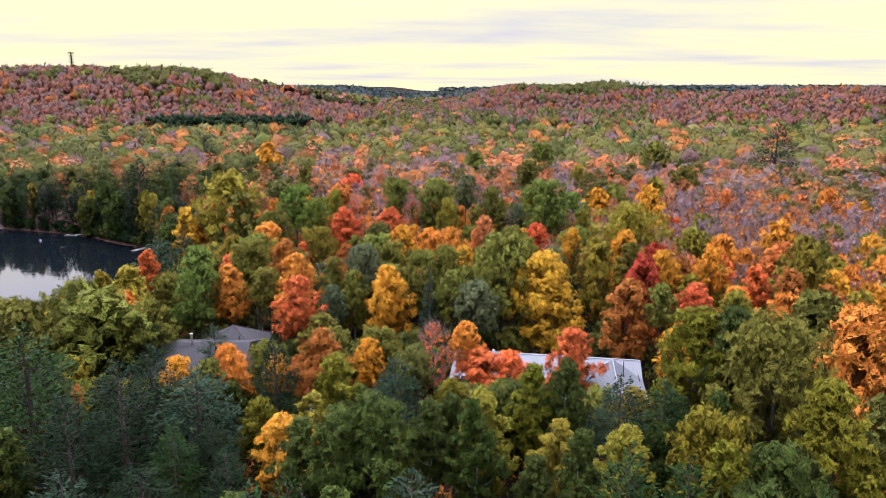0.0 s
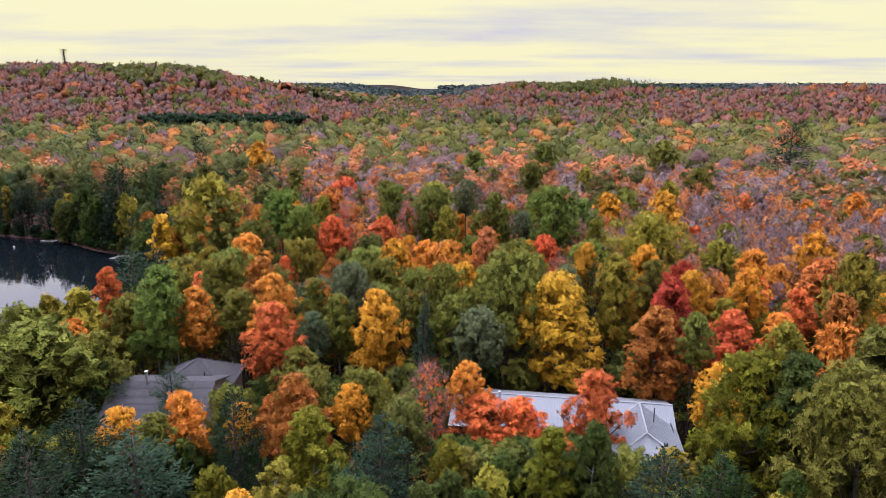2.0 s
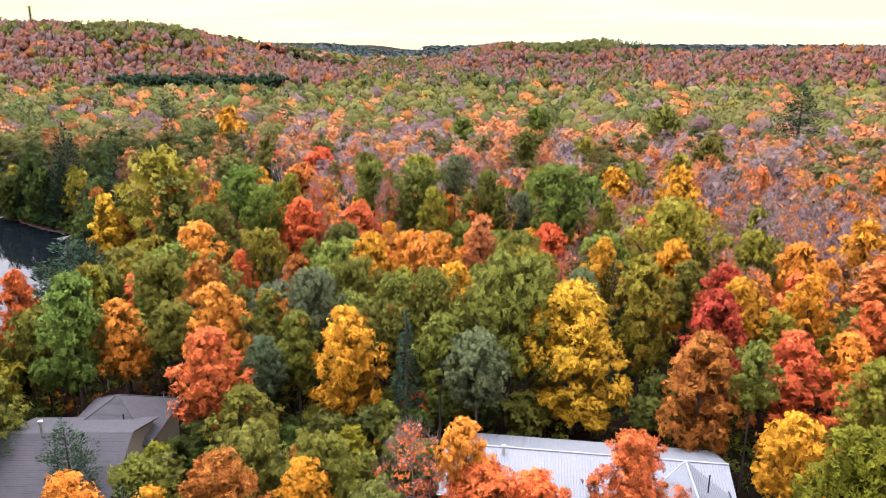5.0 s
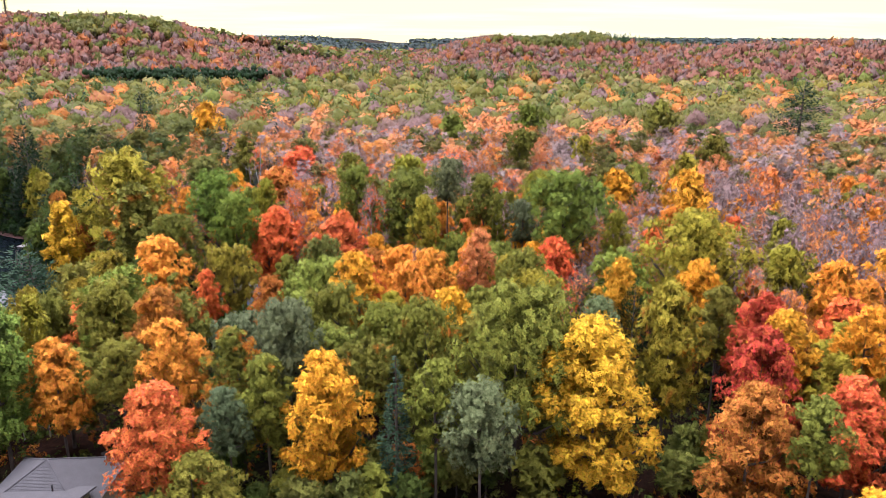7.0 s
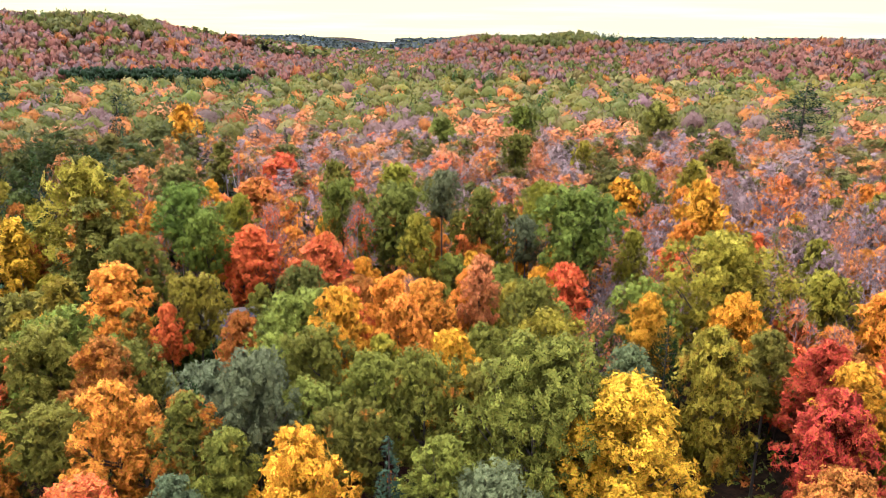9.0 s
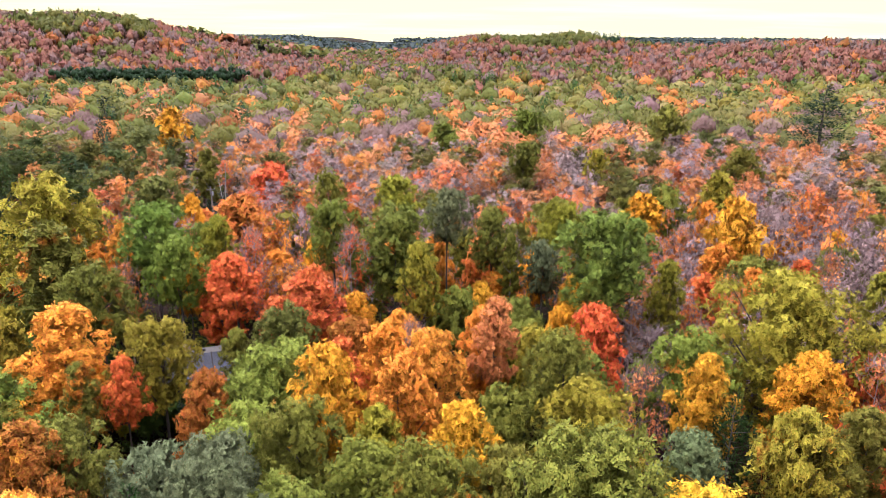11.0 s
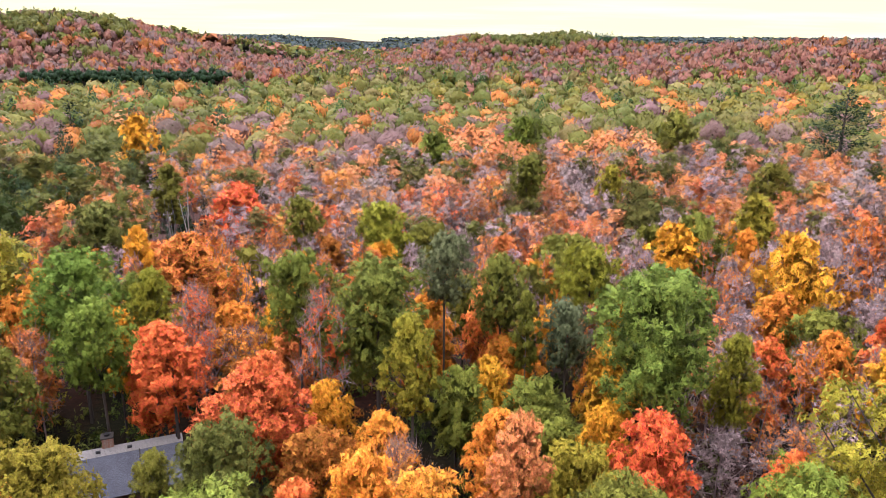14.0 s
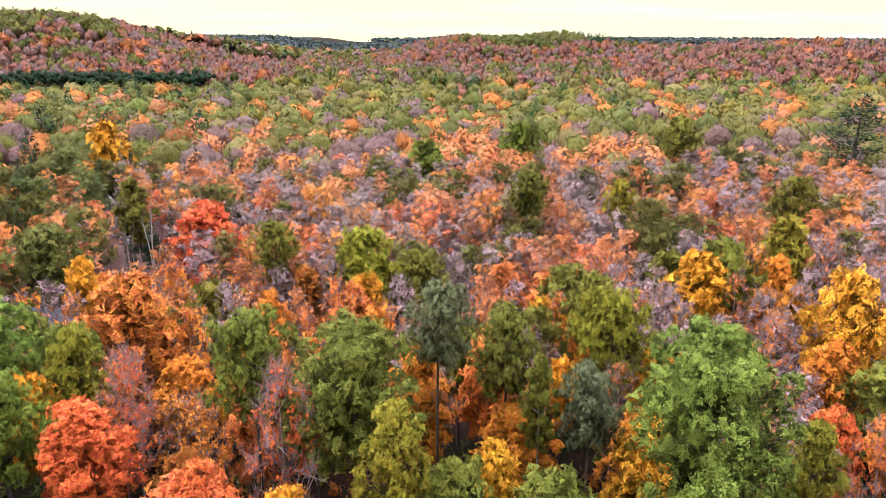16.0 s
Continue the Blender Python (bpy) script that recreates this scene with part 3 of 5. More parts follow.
def tree(kind, x, y, top, radius, colour, turning=0.0, detail="near", deep=1.0, hang=1.0):
    """One tree: its place, the height above datum of its top, its crown's radius and colour. deep, hang: how far down the crown hangs at least and at most."""
    z = float(ground_z(x, y))
    name, words = KINDS[kind]
    if radius > 1.4 * NOMINAL[kind][1] and detail == "near" and kind not in ("pine", "spruce"):
        detail = "large"
    trunk, bough, crown = template(kind, detail, dice.randrange({"large": 3, "near": 6}.get(detail, 4)))
    tall = max(3.0, top - z)
    s = radius / NOMINAL[kind][1]
    root = thing(name, pose(x, y, z, 0, 0, dice.uniform(0, 360)), words % WORDS[colour], "tree", name + "s in the forest")
    stem = new("trunk", trunk)
    stem.parent = root
    leaves = new("crown", crown)
    leaves.parent = root
    if bough is None:
        stem.matrix_basis = leaves.matrix_basis = Matrix.Diagonal((s, s, tall / 16.0, 1))
    else:
        depth = SHAPE[kind][1]
        cap = (1.6 if radius > 3 else 1.25) if y < 106 else (1.3 if radius > 3.4 else 1.5)
        cap *= hang
        sz = min(max(hang * s * deep * dice.uniform(0.92, 1.12), min(0.72 * tall / depth, cap * s)), 0.88 * tall / depth)
        foot = tall - depth * sz
        stem.matrix_basis = Matrix.Diagonal((s, s, foot + 0.1, 1))
        limbs = new("bough", bough)
        limbs.parent = root
        limbs.matrix_basis = leaves.matrix_basis = Matrix.Translation((0, 0, foot)) @ Matrix.Diagonal((s, s * dice.uniform(0.92, 1.08), sz, 1))
    k = dice.uniform(0.86, 1.14)
    leaves.color = tuple(c * k * dice.uniform(0.93, 1.07) for c in PALETTE[colour]) + (turning,)
    STANDING.append((x, y, radius))
    return root


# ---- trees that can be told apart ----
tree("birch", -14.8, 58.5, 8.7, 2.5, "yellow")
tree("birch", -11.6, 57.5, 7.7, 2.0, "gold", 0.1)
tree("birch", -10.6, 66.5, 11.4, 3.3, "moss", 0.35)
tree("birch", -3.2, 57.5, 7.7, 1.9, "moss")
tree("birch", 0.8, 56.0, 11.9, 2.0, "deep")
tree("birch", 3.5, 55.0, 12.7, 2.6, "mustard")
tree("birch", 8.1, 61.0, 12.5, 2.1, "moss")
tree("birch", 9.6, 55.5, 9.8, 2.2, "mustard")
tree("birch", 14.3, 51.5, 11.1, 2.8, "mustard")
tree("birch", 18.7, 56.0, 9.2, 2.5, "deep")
tree("oak", 21.0, 50.0, 13.0, 3.2, "moss", 0.1)
tree("pine", 15.6, 58.0, 12.7, 3.4, "bluepine")
tree("pine", 19.0, 56.5, 13.3, 3.1, "pine")
tree("maple", 24.8, 66.5, 16.2, 4.1, "moss", 0.35)
tree("maple", 27.7, 64.0, 17.0, 2.9, "deep", 0.2)
tree("oak", 28.9, 57.5, 18.0, 4.4, "olive", 0.15)
tree("maple", 29.5, 49.0, 15.6, 3.7, "moss", 0.4)
tree("maple", 40.9, 66.0, 16.5, 3.8, "orange", 0.4, detail="mid")
tree("maple", 41.9, 76.0, 15.1, 3.9, "olive", 0.5, detail="mid")
tree("pine", -37.3, 59.5, 16.7, 5.5, "pine")
tree("pine", -27.4, 56.0, 14.9, 4.0, "darkpine")
tree("pine", -29.4, 51.0, 14.1, 3.8, "darkpine")
tree("oak", -42.5, 83.0, 13.0, 6.3, "olive", 0.05, detail="mid")
tree("oak", -37.4, 85.0, 11.0, 3.5, "olive")
tree("pine", -22.9, 61.5, 11.9, 4.8, "bluepine")
tree("maple", -17.5, 62.0, 8.9, 2.0, "moss", 0.5)
tree("birch", -12.3, 61.0, 9.6, 2.4, "lime")
tree("pine", -6.2, 59.0, 11.1, 2.8, "bluepine")
tree("maple", -35.1, 98.0, 15.4, 3.9, "emerald")
tree("maple", -30.8, 99.0, 12.5, 2.8, "orange", 0.7)
tree("maple", -18.9, 88.5, 13.7, 3.3, "coral", hang=0.7)
tree("maple", -12.7, 70.6, 12.3, 3.3, "rust", 0.1)
tree("maple", -22.9, 71.7, 10.5, 2.4, "orange", 0.2)
tree("maple", -18.0, 72.0, 9.6, 1.5, "gold", 0.2)
tree("maple", -27.8, 70.5, 9.7, 2.4, "gold", 0.2)
tree("maple", -7.9, 73.3, 10.7, 1.9, "gold", 0.3)
tree("birch", -5.6, 75.0, 9.1, 1.8, "lime")
tree("maple", -7.2, 93.0, 14.0, 3.4, "gold", 0.1)
tree("maple", 14.5, 95.5, 15.1, 5.5, "yellow")
tree("maple", 2.8, 77.0, 11.4, 2.0, "orange", 0.3)
tree("maple", 4.2, 75.0, 8.6, 3.5, "coral", 0.3)
tree("maple", 7.6, 74.5, 8.8, 2.9, "coral", 0.2)
tree("bare", -0.9, 76.0, 11.6, 2.4, "coral", 0.3)
tree("maple", 14.7, 76.0, 11.0, 2.9, "coral")
tree("maple", 23.5, 87.0, 13.5, 3.7, "rust", 0.6)
tree("maple", 37.8, 97.0, 15.6, 2.2, "gold")
tree("maple", 27.1, 85.0, 13.7, 2.0, "green")
tree("maple", 34.6, 81.0, 14.0, 2.4, "lime", 0.1)
tree("oak", 8.3, 98.0, 17.2, 5.6, "olive", 0.1)
tree("birch", -44.1, 96.0, 13.0, 3.5, "mustard", 0.2, detail="mid")
tree("pine", -44.2, 112.0, 13.2, 3.4, "pine", detail="mid")
tree("oak", -11.3, 100.0, 15.3, 3.1, "teal")
tree("maple", -24.1, 106.0, 14.5, 3.5, "rust", 0.8)
tree("oak", -30.4, 110.0, 14.1, 3.7, "olive", 0.3)
tree("spruce", -1.8, 91.0, 15.0, 2.2, "bluepine")
tree("maple", 1.2, 92.0, 13.6, 2.5, "olive", 0.5)
tree("maple", -12.4, 95.0, 12.8, 2.8, "olive", 0.6)
tree("maple", -14.7, 92.0, 11.6, 1.9, "teal")
tree("maple", -15.7, 86.0, 9.2, 3.3, "olive", 0.3)
tree("oak", 4.5, 90.0, 12.6, 3.0, "teal", 0.2)
tree("pine", -27.0, 79.6, 10.1, 2.5, "bluepine")
tree("maple", 28.4, 82.0, 7.7, 2.0, "gold", 0.3)
tree("maple", 33.8, 91.0, 11.7, 3.6, "red", 0.3)
tree("maple", 36.8, 86.0, 9.8, 3.0, "coral", 0.1)
tree("maple", 28.4, 79.0, 10.2, 2.9, "gold", 0.5)
tree("maple", 53.7, 110.0, 13.5, 4.2, "salmon", 0.2, detail="mid")
tree("maple", -46.8, 109.5, 12.4, 2.3, "coral", 0.1)
tree("pine", -48.6, 130.0, 12.2, 3.4, "bluepine", detail="mid")
tree("pine", -93.0, 216.5, 18.0, 4.6, "darkpine", detail="mid")
tree("maple", -21.1, 99.5, 14.0, 3.3, "orange", 0.2)
tree("maple", -15.2, 98.0, 13.9, 2.5, "olive", 0.9)
tree("oak", -25.7, 101.0, 11.7, 2.6, "olive", 0.4)
tree("oak", -12.7, 105.0, 13.6, 3.2, "teal")
tree("oak", -8.0, 109.0, 13.9, 3.0, "olive")
tree("oak", -3.0, 104.0, 13.5, 2.7, "green", 0.1)
tree("maple", -6.3, 115.0, 15.3, 3.1, "gold", 0.2)
tree("maple", -1.3, 116.0, 14.1, 3.1, "orange", 0.1)
tree("maple", 3.0, 110.0, 13.0, 2.8, "gold", 0.15)
tree("maple", 1.8, 121.0, 13.8, 3.7, "orange")
tree("maple", 7.2, 124.0, 15.4, 2.3, "blush", 0.3)
tree("oak", 11.7, 108.0, 15.1, 3.5, "mustard", 0.2)
tree("oak", 12.0, 118.0, 14.6, 2.9, "olive", 0.1)
tree("maple", 17.5, 127.0, 13.4, 3.3, "red")
tree("maple", 20.7, 111.0, 15.5, 2.3, "gold")
tree("pine", 21.3, 108.0, 14.5, 2.1, "pine")
tree("oak", 16.6, 103.0, 14.3, 2.1, "teal")
tree("maple", 29.4, 112.5, 14.9, 3.6, "gold", 0.1)
tree("maple", 22.8, 102.0, 15.9, 3.4, "mustard", 0.6)
tree("maple", 28.7, 105.0, 14.6, 2.5, "olive", 0.4)
tree("maple", 30.6, 101.0, 15.3, 2.9, "maroon", 0.1)
tree("maple", 27.1, 93.5, 15.0, 3.6, "maroon", 0.4)
tree("maple", 31.6, 98.0, 14.9, 2.6, "gold", 0.3)
tree("oak", 32.7, 122.0, 17.8, 6.7, "mustard", 0.3)
tree("oak", 43.8, 123.0, 13.4, 3.2, "mustard", detail="mid")
tree("maple", 49.0, 133.0, 14.3, 2.3, "lime", detail="mid")
tree("maple", -10.6, 134.0, 14.6, 3.9, "red", hang=0.8)
tree("maple", -20.2, 146.0, 13.3, 3.2, "red", hang=0.75)
tree("bare", -18.8, 151.0, 14.9, 2.7, "coral", 0.4)
tree("oak", -27.2, 148.0, 14.9, 3.2, "emerald")
tree("oak", -33.1, 158.0, 16.6, 4.2, "emerald")
tree("maple", -23.6, 153.0, 16.1, 2.3, "lime")
tree("oak", -22.8, 127.0, 12.8, 3.2, "mustard", 0.1)
tree("maple", -25.1, 124.0, 10.7, 1.9, "coral", 0.4)
tree("maple", -28.3, 123.0, 10.5, 1.9, "olive", 0.9)
tree("maple", -33.1, 131.0, 12.8, 4.8, "orange", 0.4)
tree("maple", -16.5, 129.0, 11.0, 1.6, "olive", 0.1)
tree("oak", -30.6, 113.0, 13.9, 4.2, "green", 0.1)
tree("oak", -23.2, 109.0, 12.4, 3.3, "olive", 0.2)
tree("oak", -51.0, 167.0, 18.4, 7.4, "mustard", 0.3, detail="mid")
tree("birch", -58.8, 160.5, 11.0, 3.6, "yellow", detail="mid")
tree("maple", -43.5, 152.0, 15.3, 5.6, "olive", 0.7, detail="mid")
tree("oak", -34.2, 142.0, 13.1, 3.9, "olive", 0.5)
tree("maple", -16.8, 119.0, 11.3, 2.8, "rust", 0.5)
tree("spruce", 12.1, 114.0, 14.0, 0.6, "darkpine")
tree("maple", -23.1, 150.0, 11.3, 3.5, "red", 0.1)
tree("maple", -9.8, 135.0, 15.1, 2.7, "coral", 0.1)
tree("bare", -6.7, 145.0, 16.1, 3.3, "coral")
tree("oak", -8.9, 148.0, 19.0, 3.1, "green")
tree("oak", -1.7, 146.0, 18.8, 4.6, "green", 0.1)
tree("maple", 1.2, 138.5, 16.5, 2.5, "lime")
tree("oak", 4.8, 151.0, 19.7, 2.6, "teal")
tree("oak", 10.7, 153.0, 16.6, 3.0, "olive")
tree("birch", 12.4, 148.0, 14.7, 1.6, "olive")
tree("oak", 16.1, 147.0, 13.9, 2.5, "teal", 0.15)
tree("maple", 11.7, 152.0, 8.7, 3.6, "orange", 0.2)
tree("oak", 21.0, 157.0, 16.6, 3.3, "lime", 0.1)
tree("oak", 21.7, 164.0, 15.5, 2.8, "olive", 0.2, detail="mid")
tree("oak", 26.2, 150.0, 16.3, 4.1, "emerald")
tree("oak", 19.6, 135.0, 20.5, 4.6, "emerald")
tree("maple", 27.5, 137.0, 14.5, 2.3, "mustard", 0.2)
tree("maple", -23.6, 167.0, 15.5, 5.3, "salmon", 0.7, detail="mid")
tree("oak", -27.0, 160.0, 13.4, 3.1, "green", detail="mid")
tree("maple", -27.2, 214.0, 12.3, 6.7, "red", 0.4, detail="mid")
tree("oak", -13.7, 194.0, 14.1, 3.0, "olive", 0.1, detail="mid")
tree("oak", -1.2, 189.0, 14.3, 4.2, "lime", 0.1, detail="mid")
tree("oak", 5.0, 189.0, 10.8, 4.1, "olive", 0.4, detail="mid")
tree("oak", 26.1, 219.0, 16.3, 3.1, "olive", 0.1, detail="mid")
tree("oak", 41.3, 215.0, 15.2, 2.6, "mustard", 0.1, detail="mid")
tree("maple", 39.5, 180.0, 12.8, 3.9, "gold", 0.1, detail="mid")
tree("maple", 47.9, 163.0, 15.5, 4.6, "gold", 0.2, detail="mid")
tree("maple", 58.0, 192.0, 14.1, 4.4, "mustard", 0.4, detail="mid")
tree("oak", 74.7, 217.0, 14.9, 4.0, "olive", 0.1, detail="mid")
tree("oak", 12.8, 277.0, 13.8, 5.1, "green", detail="far")
tree("oak", -47.2, 202.0, 12.0, 5.5, "dim", detail="mid")
tree("maple", -74.6, 305.0, 15.8, 5.2, "gold", 0.3, detail="far")
tree("spruce", -70.6, 308.0, 13.4, 1.9, "darkpine", detail="far")
tree("spruce", -66.9, 300.0, 11.8, 1.6, "darkpine", detail="far")
tree("spruce", -48.5, 295.0, 11.9, 1.6, "darkpine", detail="far")
tree("spruce", -50.4, 290.0, 9.6, 1.4, "darkpine", detail="far")
tree("spruce", -38.3, 290.0, 12.0, 1.4, "darkpine", detail="far")
tree("spruce", -19.6, 264.0, 11.9, 1.5, "darkpine", detail="far")
tree("spruce", -56.9, 262.0, 8.5, 3.2, "darkpine", detail="far")
tree("spruce", -50.3, 250.0, 4.9, 3.0, "darkpine", detail="far")
tree("spruce", -45.6, 243.0, 2.4, 2.5, "darkpine", detail="mid")
tree("birch", -46.5, 238.0, 12.3, 3.4, "olive", detail="mid")
tree("spruce", -42.0, 232.0, 5.5, 1.8, "darkpine", detail="mid")
tree("spruce", -43.6, 225.0, 3.5, 1.7, "darkpine", detail="mid")
tree("spruce", -40.4, 240.0, 6.5, 1.9, "darkpine", detail="mid")
tree("spruce", -43.0, 216.0, 1.5, 1.6, "darkpine", detail="mid")
tree("pine", 135.5, 290.0, 24.6, 10.0, "darkpine")
tree("pine", -131.5, 395.0, 13.6, 5.2, "darkpine", detail="far")
tree("pine", -107.3, 330.0, 12.0, 3.5, "darkpine", detail="far")
tree("oak", -36.3, 172.0, 10.0, 2.4, "green", detail="mid")
tree("spruce", 16.0, 153.0, 13.2, 0.4, "darkpine")
tree("oak", 40.5, 300.0, 15.7, 5.7, "green", detail="far")
tree("oak", 92.9, 310.0, 16.1, 5.5, "olive", detail="far")
tree("oak", -19.5, 74.0, 10.0, 2.2, "olive", 0.2)
tree("maple", -24.2, 68.0, 10.3, 2.1, "olive", 0.3)
tree("oak", -12.9, 78.0, 10.3, 2.7, "olive", 0.2)
tree("oak", -7.0, 75.0, 11.4, 2.3, "olive")
tree("oak", -2.8, 69.0, 11.2, 2.1, "dim", 0.2)
tree("pine", -37.2, 84.0, 10.3, 4.0, "pine")
tree("pine", -61.5, 150.0, 6.3, 5.9, "bluepine", detail="mid")
tree("oak", 15.6, 66.5, 7.8, 2.7, "olive", 0.1)
tree("maple", 19.6, 67.0, 7.7, 2.6, "mustard", 0.2)
tree("maple", 12.5, 69.0, 6.7, 2.1, "moss", 0.2)

# ---- scattered forest between the trees placed above ----
HOUSES = ((1, 27, 78.5, 92), (13.6, 24.5, 68.5, 78.5), (-39, -23, 77.8, 97), (-33, -16, 137, 152), (-54, -40, 191, 205))
CLEAR = ((-22, 26, 81, 97), (0, 30, 62, 80), (-40, -21, 68, 80), (-30, -17, 130, 140), (-48, -41, 182, 191))  # low growth only


def road_x(y):
    return np.interp(y, [190, 215, 245, 283, 310, 336, 370, 400], [-36, -44, -54, -66, -76, -87, -98, -112])


def open_ground(x, y, margin=1.5):
    """Whether a tree may stand here: not in the lake, on the road or in a house."""
    x, y = float(x), float(y)
    if 62 < y < 275 and x < shore_x(y) - 0.3:
        return False
    if 205 < y < 360 and abs(x - road_x(y)) < (4.0 if 300 < y < 345 else 1.2):
        return False
    if 192 < y < 250 and abs(x + 40.5 - 0.2 * (226 - y)) < 4.5:  # a dark hollow of spruces round a dead birch
        return False
    if 27 < x < 44 and 68 < y < 93 or -34 < x < -14 and 110 < y < 131:  # kept for the trees placed above
        return False
    return not any(a - margin < x < b + margin and c - margin < y < d + margin for a, b, c, d in HOUSES + CLEAR)


def choose(rnd, *pairs):
    """Pick a (kind, colour) by weight; pairs are 'kind colour weight'."""
    words = [p.split() for p in pairs]
    return rnd.choices([(w[0], w[1]) for w in words], [float(w[2]) for w in words])[0]


def wood_here(x, y, rnd):
    # front and left woods lean on moss and deep, shade put into colour
    drift = noise.noise((x * 0.03, y * 0.03, 1.7))
    if y < 72:
        if x < -15:
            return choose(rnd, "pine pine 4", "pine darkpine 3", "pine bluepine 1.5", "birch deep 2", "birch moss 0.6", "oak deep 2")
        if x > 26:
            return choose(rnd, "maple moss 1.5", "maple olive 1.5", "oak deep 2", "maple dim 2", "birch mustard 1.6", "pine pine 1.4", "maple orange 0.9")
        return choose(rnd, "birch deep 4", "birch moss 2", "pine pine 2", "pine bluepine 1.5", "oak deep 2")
    if y < 112:
        if x < -34:
            return choose(rnd, "oak olive 3", "pine pine 2", "oak dim 2", "birch mustard 1.5", "maple orange 0.8", "oak teal 1")
        if x > 33:
            return choose(rnd, "maple mustard 2", "maple orange 2", "oak olive 2", "maple coral 1.2", "maple rust 1.5", "maple gold 1", "bare blush 0.8")
        return choose(rnd, "oak olive 3", "oak green 1.5", "oak dim 1.6", "maple rust 0.6", "maple orange 0.5", "oak teal 1.2", "pine pine 0.6", "maple mustard 1")
    if y < 150:
        if x < -36:
            return choose(rnd, "oak olive 2.4", "oak dim 2", "oak deep 3", "pine pine 2", "maple mustard 1.2", "maple rust 0.8")
        if x > 24 + 8 * drift and y > 126 or x > 36:
            return choose(rnd, "bare salmon 2.4", "bare blush 2", "maple orange 1.4", "maple coral 0.5", "oak olive 1", "maple gold 1", "bare mauve 4.5")
        return choose(rnd, "oak olive 3", "maple orange 1.4", "oak dim 1", "maple rust 0.6", "oak green 1.6", "maple coral 0.7", "maple gold 0.8", "bare blush 0.8", "oak mustard 1")
    if x < -42 + 10 * drift:
        return choose(rnd, "oak olive 2.4", "oak dim 3", "oak deep 2.5", "pine pine 2.2", "maple mustard 1", "birch mustard 0.7", "pine darkpine 1.2", "maple rust 1", "maple orange 0.8")
    if x > 14 and y < 186:
        return choose(rnd, "bare mauve 7", "bare salmon 2", "bare blush 1.4", "oak olive 1.2", "oak green 0.8", "maple orange 1.2", "maple gold 0.6")
    return choose(rnd, "bare salmon 3", "bare blush 3", "bare mauve 1.6", "bare orange 2.2", "maple orange 2", "maple salmon 2.2", "oak olive 1.3", "maple gold 0.7", "maple rust 0.7")


def scatter():
    rnd = random.Random(23)
    cell, grid = 6.0, {}

    def add(x, y, r):
        grid.setdefault((int(x // cell), int(y // cell)), []).append((x, y, r))

    for x, y, r in STANDING:
        add(x, y, r)
    tally = {}
    for k in range(16000):
        y = 40 + 152 * math.sqrt(rnd.random())
        half = 0.68 * y + 9
        x = rnd.uniform(-half, half)
        if not open_ground(x, y):
            continue
        kind, colour = wood_here(x, y, rnd)
        r = NOMINAL[kind][1] * rnd.uniform(0.62, 1.02)
        i, j = int(x // cell), int(y // cell)
        near = [q for a in (-2, -1, 0, 1, 2) for b in (-2, -1, 0, 1, 2) for q in grid.get((i + a, j + b), ())]
        if any((x - q[0]) ** 2 + (y - q[1]) ** 2 < (0.74 * (r + q[2])) ** 2 for q in near):
            continue
        if tally.get(kind, 0) >= 285:
            continue
        tally[kind] = tally.get(kind, 0) + 1
        tall = rnd.gauss(13.0, 1.5) + 1.5 * noise.noise((x * 0.04, y * 0.04, 5.0))
        if y < 72:
            tall -= 1.5
        detail = "near" if abs(x) < 31 and 48 < y < 140 else "mid" if abs(x) < 62 and y < 165 else "far"
        tree(kind, x, y, float(ground_z(x, y)) + tall, r, colour, rnd.choice((0, 0, 0.1, 0.3, 0.6)), detail)
        add(x, y, r)


def low_trees():
    """Young trees, well below the canopy, in the half-open strips."""
    rnd = random.Random(31)
    for k in range(1500):
        a, b, c, d = rnd.choice(CLEAR)
        x, y = rnd.uniform(a, b), rnd.uniform(c, d)
        if any(e - 0.9 < x < f + 0.9 and g - 0.9 < y < h + 0.9 for e, f, g, h in HOUSES):
            continue
        r = rnd.uniform(1.3, 2.1)
        if any((x - q[0]) ** 2 + (y - q[1]) ** 2 < (0.5 * (r + q[2])) ** 2 for q in STANDING):
            continue
        # mostly deep and dim: the understory's shade is put into these colours
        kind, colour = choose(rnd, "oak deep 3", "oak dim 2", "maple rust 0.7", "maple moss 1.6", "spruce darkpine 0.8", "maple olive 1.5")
        # kept under the line of sight to the eaves behind them
        front, eave, fall = {81: (0, 0, 0), 62: (78.5 if x < 13 or x > 25 else 71.0, 3.3, 0.42), 68: (78.6, 3.3, 0.42), 130: (141.0, -1.0, 0.5), 182: (194.0, -0.6, 0.36)}[c]
        tall = max(2.2, eave + fall * (front - y) + rnd.uniform(-0.7, 0.5) - float(ground_z(x, y))) if front else rnd.uniform(4.0, 6.5)
        tree(kind, x, y, float(ground_z(x, y)) + tall, r if kind != "spruce" else 0.9, colour, 0.15, "far")


